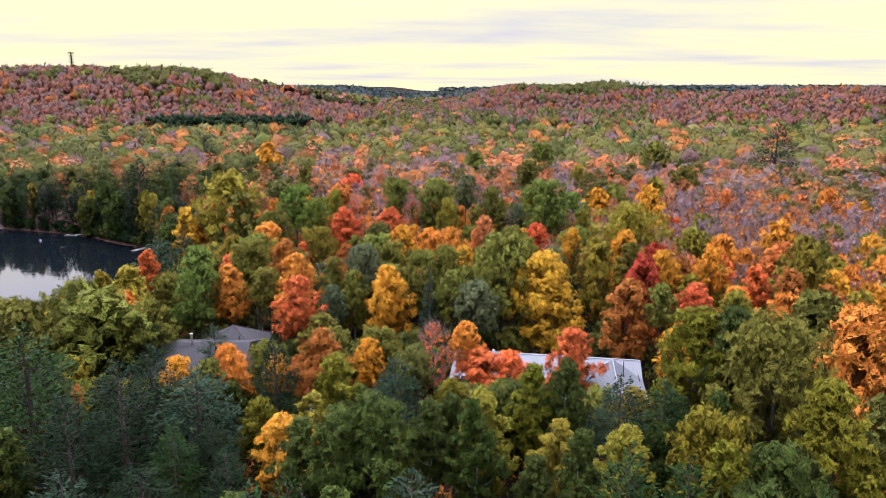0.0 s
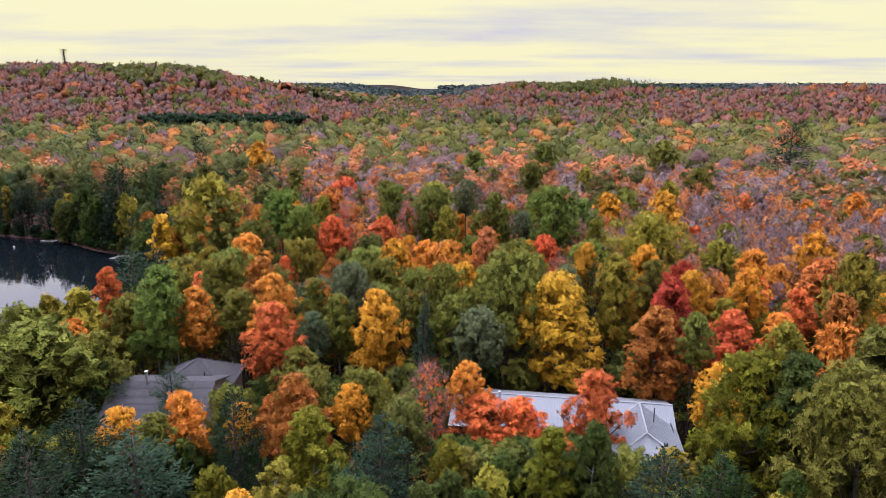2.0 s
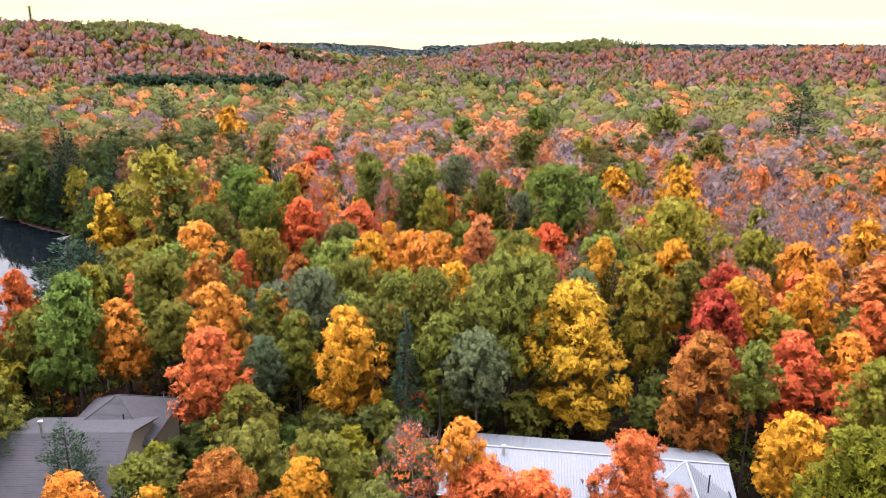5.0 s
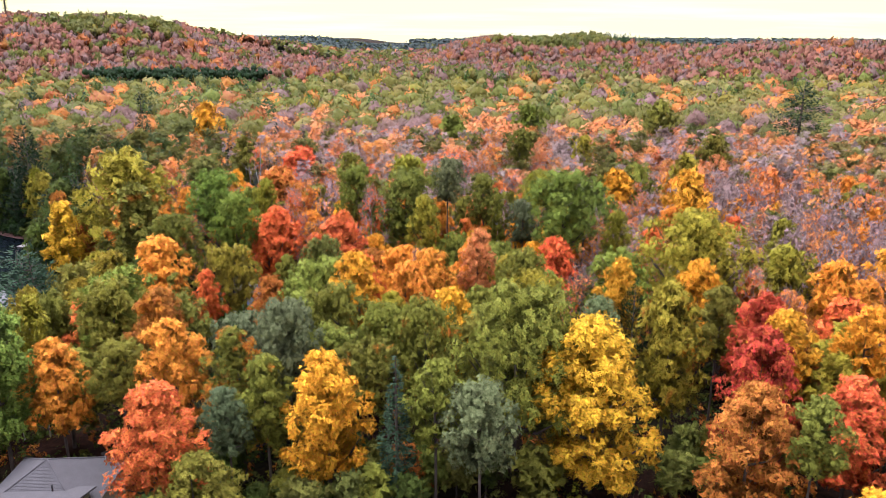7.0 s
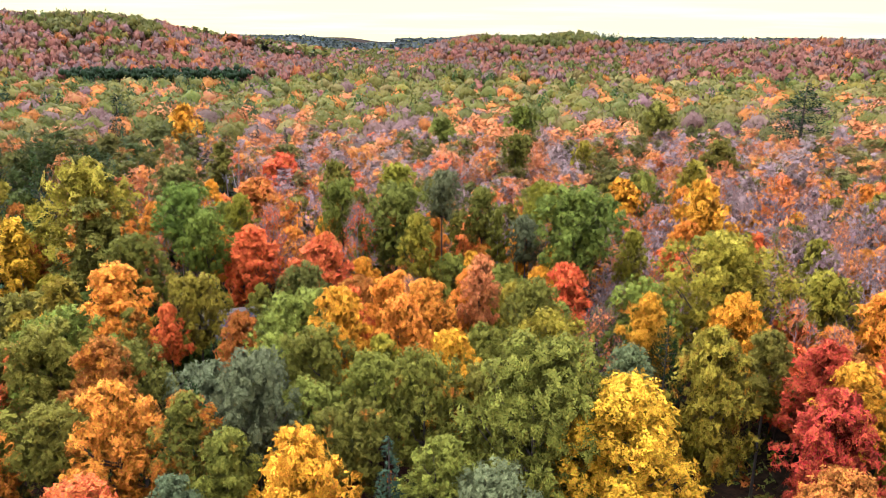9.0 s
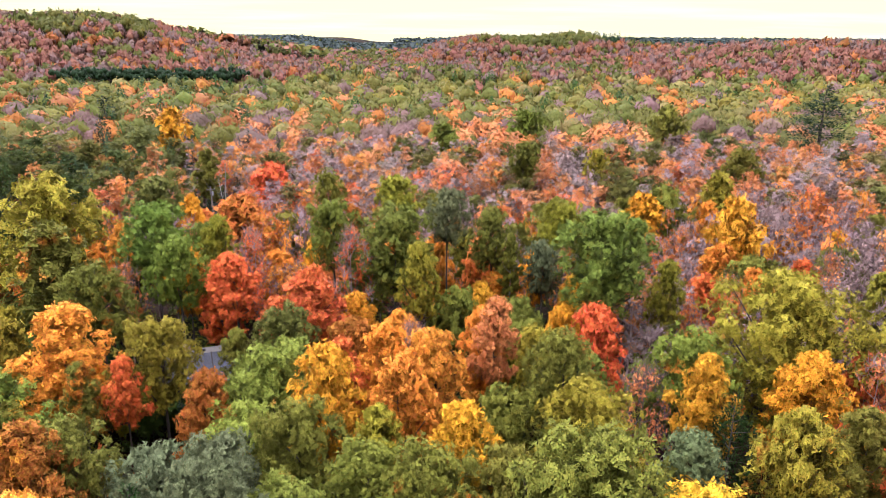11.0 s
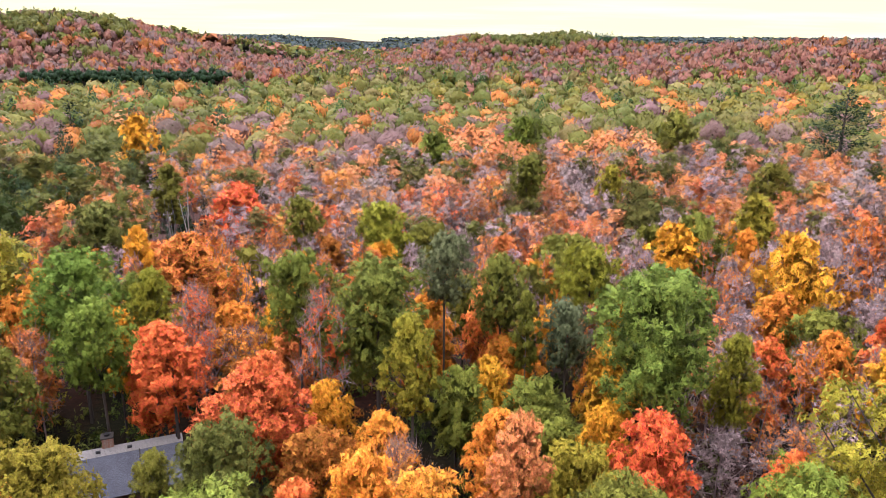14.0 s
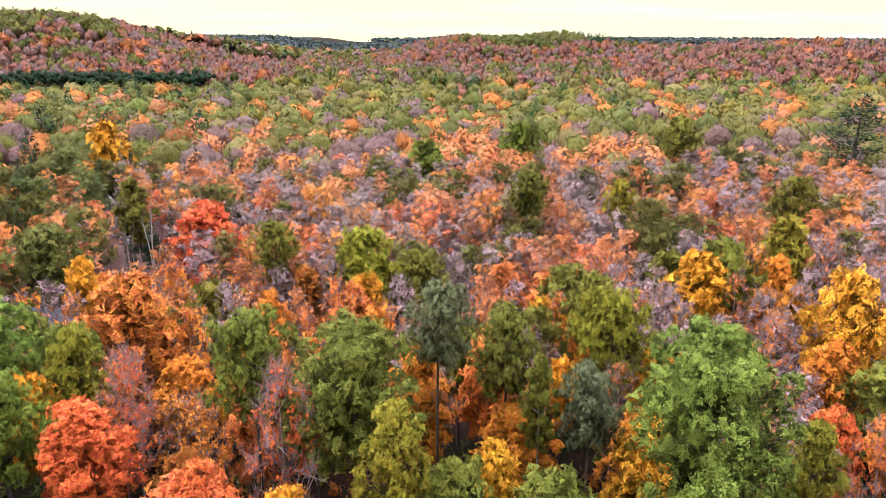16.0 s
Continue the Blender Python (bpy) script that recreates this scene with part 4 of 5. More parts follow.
def shore_trees():
    """Trees leafy to the ground along the water's edge."""
    rnd = random.Random(8)
    for k in range(64):
        y = 100 + 165 * k / 63
        x = float(shore_x(y)) + rnd.uniform(0.6, 3.0)
        if x < -230 or any(a - 1 < x < b + 1 and c - 1 < y < d + 1 for a, b, c, d in HOUSES):
            continue
        kind, colour = choose(rnd, "pine pine 2", "pine darkpine 6", "oak deep 2", "birch moss 0.8", "birch mustard 0.8", "maple rust 0.5")
        base = float(ground_z(x, y))
        tall = rnd.uniform(6.5, 9) if y < 160 else rnd.uniform(11, 15)
        tree(kind, x, y, base + tall, NOMINAL[kind][1] * rnd.uniform(0.75, 1.0), colour, 0.1, "mid", 1.7)
    # bank oaks in conifer-dark colours, their backlit shade put into the leaves
    for k in range(80):
        y = 104 + 160 * k / 79
        x = float(shore_x(y)) + rnd.uniform(-0.2, 1.2)
        if x > -235:
            tree("oak", x, y, float(ground_z(x, y)) + rnd.uniform(3.2, 5.0), rnd.uniform(2.0, 2.9), rnd.choice(("darkpine", "darkpine", "pine", "deep")), 0.1, "far", 1.6)
    for k in range(46):
        y = 203 + 62 * k / 45
        x = float(shore_x(y)) + rnd.uniform(5.5, 9.0)
        kind, colour = choose(rnd, "pine pine 2", "pine darkpine 5", "oak deep 2", "birch moss 1", "birch mustard 1", "maple olive 0.6")
        tree(kind, x, y, float(ground_z(x, y)) + rnd.uniform(12, 16), NOMINAL[kind][1] * rnd.uniform(0.8, 1.1), colour, 0.2, "far", 1.5)


shore_trees()
scatter()
low_trees()


# ---- woods past the single trees ----
SPARSE = {"blush", "mauve", "salmon"}


def far_colour(x, y, rnd):
    drift = noise.noise((x * 0.012, y * 0.012, 9.0))
    patch = noise.noise((x * 0.03, y * 0.03, 3.0))
    near_alike = 0.5 + 0.9 * noise.noise((x * 0.055, y * 0.055, 7.0))

    def pick(s):
        """A colour by weight; neighbours tend to agree."""
        names, weights = s.split()[::2], [float(v) for v in s.split()[1::2]]
        v = min(0.999, max(0.0, near_alike + rnd.uniform(-1, 1) * (0.42 if y < 600 else 0.24))) * sum(weights)
        for name, w in zip(names, weights):
            v -= w
            if v < 0:
                return name
        return names[-1]

    if x < -62 and 268 < y < 600:
        return pick("darkpine 1 pine 1.6 dim 4 green 1.5 olive 3.5 sage 1.5 straw 0.6 rust 0.8 orange 1.6 blush 1 mauve 1.2")
    if y < (352 if x < 45 else 312) + 40 * drift:
        if x < -62 and y < 268 or x < -130:
            return pick("dim 2 pine 3 darkpine 6 deep 3 olive 1 moss 1 rust 0.6")
        if x < -46:
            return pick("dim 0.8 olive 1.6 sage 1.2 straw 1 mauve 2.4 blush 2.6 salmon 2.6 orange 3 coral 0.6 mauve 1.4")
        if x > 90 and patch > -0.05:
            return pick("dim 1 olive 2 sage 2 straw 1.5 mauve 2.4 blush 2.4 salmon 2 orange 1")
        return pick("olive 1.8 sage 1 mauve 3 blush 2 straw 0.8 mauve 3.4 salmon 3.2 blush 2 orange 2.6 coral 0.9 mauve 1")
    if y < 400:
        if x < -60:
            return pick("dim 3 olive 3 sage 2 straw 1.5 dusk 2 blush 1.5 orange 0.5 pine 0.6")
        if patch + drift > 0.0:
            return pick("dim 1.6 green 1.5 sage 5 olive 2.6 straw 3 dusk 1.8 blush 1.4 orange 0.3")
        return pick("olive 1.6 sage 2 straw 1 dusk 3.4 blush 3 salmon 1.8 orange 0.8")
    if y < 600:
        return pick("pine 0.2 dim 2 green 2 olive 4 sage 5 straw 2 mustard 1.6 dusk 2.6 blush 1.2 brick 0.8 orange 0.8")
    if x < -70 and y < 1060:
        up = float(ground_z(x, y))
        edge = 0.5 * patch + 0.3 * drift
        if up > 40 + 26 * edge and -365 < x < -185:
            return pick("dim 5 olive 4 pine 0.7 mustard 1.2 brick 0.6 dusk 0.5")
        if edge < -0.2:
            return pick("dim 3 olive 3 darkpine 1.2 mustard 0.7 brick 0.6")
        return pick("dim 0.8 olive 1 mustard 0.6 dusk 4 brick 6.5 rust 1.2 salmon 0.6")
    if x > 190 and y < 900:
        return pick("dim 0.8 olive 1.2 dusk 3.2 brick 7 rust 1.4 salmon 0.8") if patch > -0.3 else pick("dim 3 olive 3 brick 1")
    # far ridges: blue grey aerial haze painted in as the trees' own colour
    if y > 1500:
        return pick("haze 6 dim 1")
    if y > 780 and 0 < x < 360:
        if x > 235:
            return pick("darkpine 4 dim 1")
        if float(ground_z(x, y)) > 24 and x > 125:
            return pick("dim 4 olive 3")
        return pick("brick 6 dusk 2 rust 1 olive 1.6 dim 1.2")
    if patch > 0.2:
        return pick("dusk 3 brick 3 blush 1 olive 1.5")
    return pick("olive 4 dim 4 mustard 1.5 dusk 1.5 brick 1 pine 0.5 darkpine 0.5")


def crown_shells(rng, form, count, variants=10):
    """Crowns of unit radius, foot at z 0 and top at 1: spray centres, spray corners about them, and the way each corner faces.
    A dome has a closed leafy core under its loose sprays."""
    made = []
    for v in range(variants):
        lobes = 11
        la, lz = np.arange(lobes) * 2.39996 + rng.uniform(-0.6, 0.6, lobes), rng.permutation(np.linspace(0.10, 0.95, lobes))
        lh = rng.uniform(0.10, 0.30, lobes)
        lean = rng.uniform(-0.22, 0.22, 2)

        def skin(angle, z):
            """A place on the crown's lumpy outside; each lump is a bough with its leaves."""
            near = np.abs(np.angle(np.exp(1j * (angle[..., None] - la)))) * np.sqrt(np.clip(1.15 - z, 0.1, 1))[..., None]
            lump = (lh * np.exp(-(near ** 2 + (2.6 * (z[..., None] - lz)) ** 2) / 0.13)).max(-1)
            reach = np.interp(z, [0, 0.2, 0.45, 0.65, 0.8, 0.92, 1], [0.66, 0.94, 1.0, 0.88, 0.68, 0.40, 0.05]) * (0.80 + lump)
            return np.stack([reach * np.cos(angle) + lean[0] * z, reach * np.sin(angle) + lean[1] * z, z * (0.90 + 0.3 * lump)], -1)

        def facing(angle, z):
            h = 0.06
            n = np.cross(skin(angle + h, z) - skin(angle - h, z), skin(angle, np.minimum(z + h, 1)) - skin(angle, np.maximum(z - h, 0)))
            return unit(0.45 * unit(n) + 0.55 * unit(skin(angle, z) - np.array([0, 0, 0.35])))

        loose = count if form != "dome" else int(count * 0.5)
        angle = np.arange(loose) * 2.39996 + rng.uniform(-0.5, 0.5, loose)
        u = (np.arange(loose) + 0.5) / loose
        if form == "spire":
            reach, z = (1 - u) ** 0.8 * rng.uniform(0.7, 1.1, loose) + 0.04, 0.02 + 0.96 * u
            size = math.sqrt(4.0 / loose) * rng.uniform(0.7, 1.3, loose)
            at = np.stack([reach * np.cos(angle), reach * np.sin(angle), z], -1)
            out = unit(at - np.array([0, 0, 0.35]))
        else:
            z = np.clip(u ** 0.85 * 0.98 + rng.uniform(-0.03, 0.03, loose), 0.02, 0.99)
            at = skin(angle, z) * rng.uniform(0.92, 1.12, (loose, 1))
            out = facing(angle, z)
            size = math.sqrt((9.0 if form == "open" else 2.6) / loose) * rng.uniform(0.6, 1.35, loose)
        spray = leaf_triangles(rng, at, unit(out + rng.normal(size=(loose, 3)) * 0.35), size) - at[:, None, :]
        face = np.repeat(out[:, None, :], 3, 1) + rng.normal(size=(loose, 1, 3)) * 0.14
        if form == "dome":
            rows = max(3, int(math.sqrt(count * 0.5 / 3.2)))
            cols = int(count * 0.5 / (2 * rows)) + 1
            gz, ga = np.meshgrid(np.linspace(0, 1, rows + 1) ** 0.8, np.arange(cols) * 6.2832 / cols, indexing="ij")
            ga = ga + rng.uniform(-0.2, 0.2, ga.shape)
            grid, lie = skin(ga, gz) * 0.95, facing(ga, gz)
            tris = [np.concatenate([np.stack([g[:-1], np.roll(g, -1, 1)[:-1], np.roll(g, -1, 1)[1:]], 2).reshape(-1, 3, 3), np.stack([g[:-1], np.roll(g, -1, 1)[1:], g[1:]], 2).reshape(-1, 3, 3)]) for g in (grid, lie)]
            mid = tris[0].mean(1)
            at, spray = np.concatenate([at, mid]), np.concatenate([spray, tris[0] - mid[:, None, :]])
            face = np.concatenate([face, tris[1] + rng.normal(size=(len(mid), 1, 3)) * 0.06])
        made.append((at, spray, unit(face + np.array([0, 0, 0.12]))))
    return [np.stack(k) for k in zip(*made)]


def clump_shells(rng, kind, count, size, variants=8):
    """Crowns of unit radius built like those of the single trees: spray centres, corners about them, the way each corner faces."""
    made = []
    for v in range(variants):
        radius, depth = SHAPE[kind][:2]
        tri, lie = crown_triangles(rng, crown_clumps(rng, kind), count, size)
        mid = tri.mean(1)
        made.append((mid / np.array([radius, radius, depth]), (tri - mid[:, None, :]) / radius, np.repeat(lie[:, None, :], 3, 1)))
    return [np.stack(k) for k in zip(*made)]


def woods(name, y0, y1, step, count, label, seed, inner=None, outer=None, stems=True, tall=12.5, box_x=None, only=None, hidden=(), mat=None, aside=False, twigs=0, clumped=False):
    """A stretch of forest as one mesh: on a jittered grid, crowns of count leafy sprays."""
    rnd, rng = random.Random(seed), np.random.default_rng(seed)
    spots = []
    y = y0
    row = 0
    while y < y1:
        half = 0.70 * y + 12
        x = -half if box_x is None else box_x[0]
        end = half if box_x is None else box_x[1]
        x += (row % 2) * step / 2
        while x < end:
            px, py = x + rnd.uniform(-0.42, 0.42) * step, y + rnd.uniform(-0.42, 0.42) * step
            ok = open_ground(px, py) if py < 360 else True
            if inner is not None and abs(px) > inner * (py - 75) + 12:
                ok = False
            if outer is not None and abs(px) <= outer * (py - 75) + 12:
                ok = False
            if ok and py < 330 and any(abs(px - q[0]) < 0.8 * q[2] + 1.5 and abs(py - q[1]) < 0.8 * q[2] + 1.5 for q in LONE):
                ok = False
            if aside and py > 36 and abs(px) < 0.68 * py + 10:
                ok = False
            if any(a < px < b and c < py < d for a, b, c, d in hidden):
                ok = False
            if ok and rnd.random() < 0.97:
                r = rnd.uniform(0.42, 0.86) * step
                hue = only or (wood_here(px, py, rnd)[1] if aside else far_colour(px, py, rnd))
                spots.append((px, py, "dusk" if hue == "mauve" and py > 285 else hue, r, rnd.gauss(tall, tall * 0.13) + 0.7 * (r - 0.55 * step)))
            x += step
        y += step * 0.87
        row += 1
    P = np.array([(s[0], s[1]) for s in spots])
    R, H = np.array([s[3] for s in spots]), np.array([s[4] for s in spots])
    n = len(spots)
    thin = [s[2] in SPARSE and s[1] < 440 or s[2] in ("orange", "coral", "rust", "gold") and s[1] < 330 for s in spots]
    form = np.array([2 if s[2] in ("pine", "darkpine") and not only else 1 if open_crown and not aside else 0 for s, open_crown in zip(spots, thin)])
    C = np.array([PALETTE[s[2]] for s in spots]) * (1 + 0.2 * rng.uniform(-1, 1, (n, 1))) * rng.uniform(0.94, 1.06, (n, 3))
    # tints drawn towards one brightness, low contrast of haze put into colour
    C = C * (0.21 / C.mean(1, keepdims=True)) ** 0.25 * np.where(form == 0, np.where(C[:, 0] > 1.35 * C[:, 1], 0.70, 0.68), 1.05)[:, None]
    C = 0.9 * C + 0.1 * C.mean(1, keepdims=True)  # greyed a little: haze of distance mixed into the tint
    Z = ground_z(P[:, 0], P[:, 1])
    R, H = np.where(form == 2, R * 0.7, R), np.where(form == 2, H * 1.12, H)
    deep = np.minimum(H * 0.85, R * np.choose(form, (2.2 if clumped else 1.75, 2.7, 4.6)))
    tri, tint, lie = [], [], []
    for k, kind in ((0, "dome"), (1, "open"), (2, "spire")):
        which = np.nonzero(form == k)[0]
        if not len(which):
            continue
        m = max(12, int(count * 0.85) if k == 1 and clumped else count)
        A, T, F = clump_shells(rng, "bare" if k else "oak", m, (0.72 if k else 1.4) * math.sqrt(260 / m)) if clumped and k < 2 else crown_shells(rng, kind, m)
        v = rng.integers(0, len(T), len(which))
        a = rng.uniform(0, 6.283, len(which))
        turn = np.zeros((len(which), 3, 3))
        turn[:, 0, 0] = turn[:, 1, 1] = np.cos(a)
        turn[:, 0, 1], turn[:, 1, 0], turn[:, 2, 2] = -np.sin(a), np.sin(a), 1
        size = np.stack([R[which], R[which] * rng.uniform(0.85, 1.15, len(which)), deep[which]], -1)
        foot = np.stack([P[which, 0], P[which, 1], (Z + H - deep)[which]], -1)
        t = np.einsum("nij,nklj->nkli", turn, (A[v] * size[:, None, :])[:, :, None, :] + T[v] * (size if kind == "dome" and not clumped else np.repeat(R[which][:, None], 3, 1))[:, None, None, :]) + foot[:, None, None, :]
        f = np.einsum("nij,nklj->nkli", turn, F[v])
        col = C[which][:, None, :] * rng.uniform(0.93, 1.07, (len(which), t.shape[1], 1))
        tri.append(t.reshape(-1, 3, 3))
        lie.append(f.reshape(-1, 3, 3))
        tint.append(col.reshape(-1, 3))
        if k == 1 and twigs:
            # bare twigs standing up out of the thin crowns
            q = len(which) * twigs
            w = np.repeat(which, twigs)
            ang, out, up = rng.uniform(0, 6.283, q), rng.uniform(0.05, 0.9, q) * R[w], rng.uniform(0.15, 0.8, q)
            root = np.stack([P[w, 0] + out * np.cos(ang), P[w, 1] + out * np.sin(ang), (Z + H - deep)[w] + deep[w] * up * np.sqrt(1 - 0.6 * (out / R[w]) ** 2)], -1)
            way = unit(np.stack([0.35 * np.cos(ang), 0.35 * np.sin(ang), np.ones(q)], -1) + rng.normal(size=(q, 3)) * 0.22)
            side = unit(np.cross(way, rng.normal(size=(q, 3)))) * rng.uniform(0.025, 0.06, (q, 1))
            tri.append(np.stack([root - side, root + side, root + way * rng.uniform(1.2, 3.2, (q, 1))], 1))
            lie.append(np.repeat(unit(way * 0.5 + rng.normal(size=(q, 3)) * 0.5 + np.array([0, -0.2, 0.3]))[:, None, :], 3, 1))
            tint.append(np.tile([0.60, 0.45, 0.41], (q, 1)) * rng.uniform(0.7, 1.25, (q, 1)))
    if stems:
        for turned in (0.0, 1.57):
            a = np.array([math.cos(turned + 0.4), math.sin(turned + 0.4), 0]) * 0.15
            foot = np.stack([P[:, 0], P[:, 1], Z - 0.3], -1)
            head = foot + np.stack([rng.normal(0, 0.4, n), rng.normal(0, 0.4, n), H * 0.85], -1)
            tri.append(np.stack([foot - a, foot + a, head], 1))
            tint.append(np.tile([0.15, 0.12, 0.11], (n, 1)))
            lie.append(np.tile([math.sin(turned), -0.8, 0.5], (n, 3, 1)))
    tri, tint, lie = np.concatenate(tri), np.concatenate(tint), np.concatenate(lie)
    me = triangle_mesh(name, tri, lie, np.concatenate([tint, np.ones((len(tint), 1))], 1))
    tagged(link_mesh(name, me, mat or WOODS), label, "forest", kind="stuff")


LONE = [s for s in STANDING if s[1] > 185]
woods("autumn_woods", 193, 290, 5.2, 260, "half-bare maple woods in salmon, orange and mauve", 3, inner=0.66, tall=13, mat=WOODS_NEAR, twigs=95, clumped=True)
woods("autumn_woods", 193, 290, 6.0, 150, "mixed woods in olive, orange and mauve beside the slope", 4, outer=0.66, tall=12, mat=WOODS_NEAR, twigs=36, clumped=True)
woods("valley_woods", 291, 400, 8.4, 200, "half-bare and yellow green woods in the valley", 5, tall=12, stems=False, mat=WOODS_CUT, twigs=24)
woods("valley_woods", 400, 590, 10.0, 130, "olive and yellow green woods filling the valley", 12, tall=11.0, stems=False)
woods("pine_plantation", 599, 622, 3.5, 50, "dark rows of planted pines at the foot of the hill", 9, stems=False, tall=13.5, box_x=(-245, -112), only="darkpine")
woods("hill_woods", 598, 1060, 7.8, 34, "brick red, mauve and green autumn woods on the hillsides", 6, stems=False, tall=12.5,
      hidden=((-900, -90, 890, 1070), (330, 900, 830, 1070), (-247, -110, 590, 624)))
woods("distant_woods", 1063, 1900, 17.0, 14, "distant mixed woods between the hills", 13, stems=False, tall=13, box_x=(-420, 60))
woods("distant_woods", 1900, 2350, 15.0, 12, "distant dark green wooded ridge tinted with haze", 7, stems=False, tall=10, box_x=(-1300, 700))
woods("horizon_woods", 3500, 4300, 40.0, 10, "dark green forest on the far ridge tinted with haze", 8, stems=False, tall=16, box_x=(0, 2900))
woods("autumn_woods", -80, 290, 6.0, 50, "mixed autumn woods round the lake and houses", 14, stems=True, tall=11.5, box_x=(-170, 170), aside=True, mat=WOODS_NEAR)


def undergrowth():
    """Saplings and bushes on the forest floor."""
    rnd, rng = random.Random(5), np.random.default_rng(5)
    tri, tint, lie = [], [], []
    for k in range(4200):
        y = rnd.uniform(44, 200)
        x = rnd.uniform(-0.66 * y - 5, 0.66 * y + 5)
        if y > 120 and abs(x) > 60:
            continue
        if (62 < y < 275 and x < shore_x(y) + 1) or any(a < x < b and c < y < d for a, b, c, d in HOUSES):
            continue
        z, r = float(ground_z(x, y)), rnd.uniform(0.6, 1.9)
        n = 24
        way = rng.normal(size=(n, 3))
        way[:, 2] = np.abs(way[:, 2])
        way = unit(way)
        at = np.array([x, y, z]) + way * r * rng.uniform(0.3, 1.1, (n, 1)) * np.array([1, 1, rnd.uniform(1.0, 2.2)])
        tri.append(leaf_triangles(rng, at, unit(way + rng.normal(size=(n, 3)) * 0.5), 0.6 * rng.uniform(0.6, 1.3, n)))
        lie.append(unit(way + np.array([0, 0, 0.4])))
        # dark picks paint the shade of the gaps into the bushes
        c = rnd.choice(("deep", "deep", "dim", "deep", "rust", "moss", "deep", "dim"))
        tint.append(np.tile([*PALETTE[c], 1], (n, 1)))
    me = triangle_mesh("undergrowth", np.concatenate(tri), np.concatenate(lie), np.concatenate(tint))
    tagged(link_mesh("undergrowth", me, WOODS_NEAR), "low saplings and bushes on the forest floor", "shrubs", kind="stuff")


undergrowth()

# ---- houses ----


def ribbed_sheet(bm, a, b, c, d, gap=0.23, w=0.03, h=0.045, thick=0.1):
    """One folded steel sheet with raised seams: ridge a-b, eave d-c."""
    a, b, c, d = map(Vector, (a, b, c, d))
    n = max(2, int(max((b - a).length, (c - d).length) / gap))
    wide = max((b - a).length, (c - d).length)
    steps = []
    for i in range(n):
        t = i / n
        steps += [(t, 0), (t + 0.5 / n - w / wide, 0), (t + 0.5 / n - w / wide * 0.4, h), (t + 0.5 / n + w / wide * 0.4, h), (t + 0.5 / n + w / wide, 0)]
    steps.append((1, 0))
    top = [bm.verts.new(a.lerp(b, t) + Vector((0, 0, q))) for t, q in steps]
    low = [bm.verts.new(d.lerp(c, t) + Vector((0, 0, q))) for t, q in steps]
    under = [bm.verts.new(p - Vector((0, 0, thick))) for p in (a, b, c, d)]
    for i in range(len(steps) - 1):
        bm.faces.new((top[i], top[i + 1], low[i + 1], low[i]))
    bm.faces.new(under)
    bm.faces.new((top[0], low[0], under[3], under[0]))
    bm.faces.new((top[-1], under[1], under[2], low[-1]))
    bm.faces.new([*low, under[2], under[3]])
    bm.faces.new([*top[::-1], under[0], under[1]])
    bmesh.ops.remove_doubles(bm, verts=bm.verts, dist=0.0005)


def pipe(parent, x, y, z0, z1, r, mat, cap=True, name="vent_pipe", label=""):
    bm = bmesh.new()
    tube(bm, [(x, y, z0), (x, y, z1)], [r, r], 10)
    ob = part(name, bm, mat, parent, label)
    if cap:
        bm = bmesh.new()
        tube(bm, [(x, y, z1 - 0.12), (x, y, z1 - 0.08), (x, y, z1 + 0.1), (x, y, z1 + 0.14)], [r * 1.1, r * 1.55, r * 1.55, r * 0.8], 10)
        part("cap", bm, mat, ob)
    return ob


def window(parent, m, w, h):
    """A framed pane in the plane x-z of m."""
    bm = bmesh.new()
    for x0, z0, x1, z1 in ((-w / 2, 0, -w / 2 + 0.08, h), (w / 2 - 0.08, 0, w / 2, h), (-w / 2 + 0.08, 0, w / 2 - 0.08, 0.08), (-w / 2 + 0.08, h - 0.08, w / 2 - 0.08, h)):
        box(bm, x0, -0.06, z0, x1, 0.02, z1, m)
    frame_ob = part("window", bm, WHITE_PAINT, parent)
    bm = bmesh.new()
    box(bm, -w / 2 + 0.08, -0.02, 0.08, w / 2 - 0.08, 0.0, h - 0.08, m)
    part("pane", bm, GLASS, frame_ob)


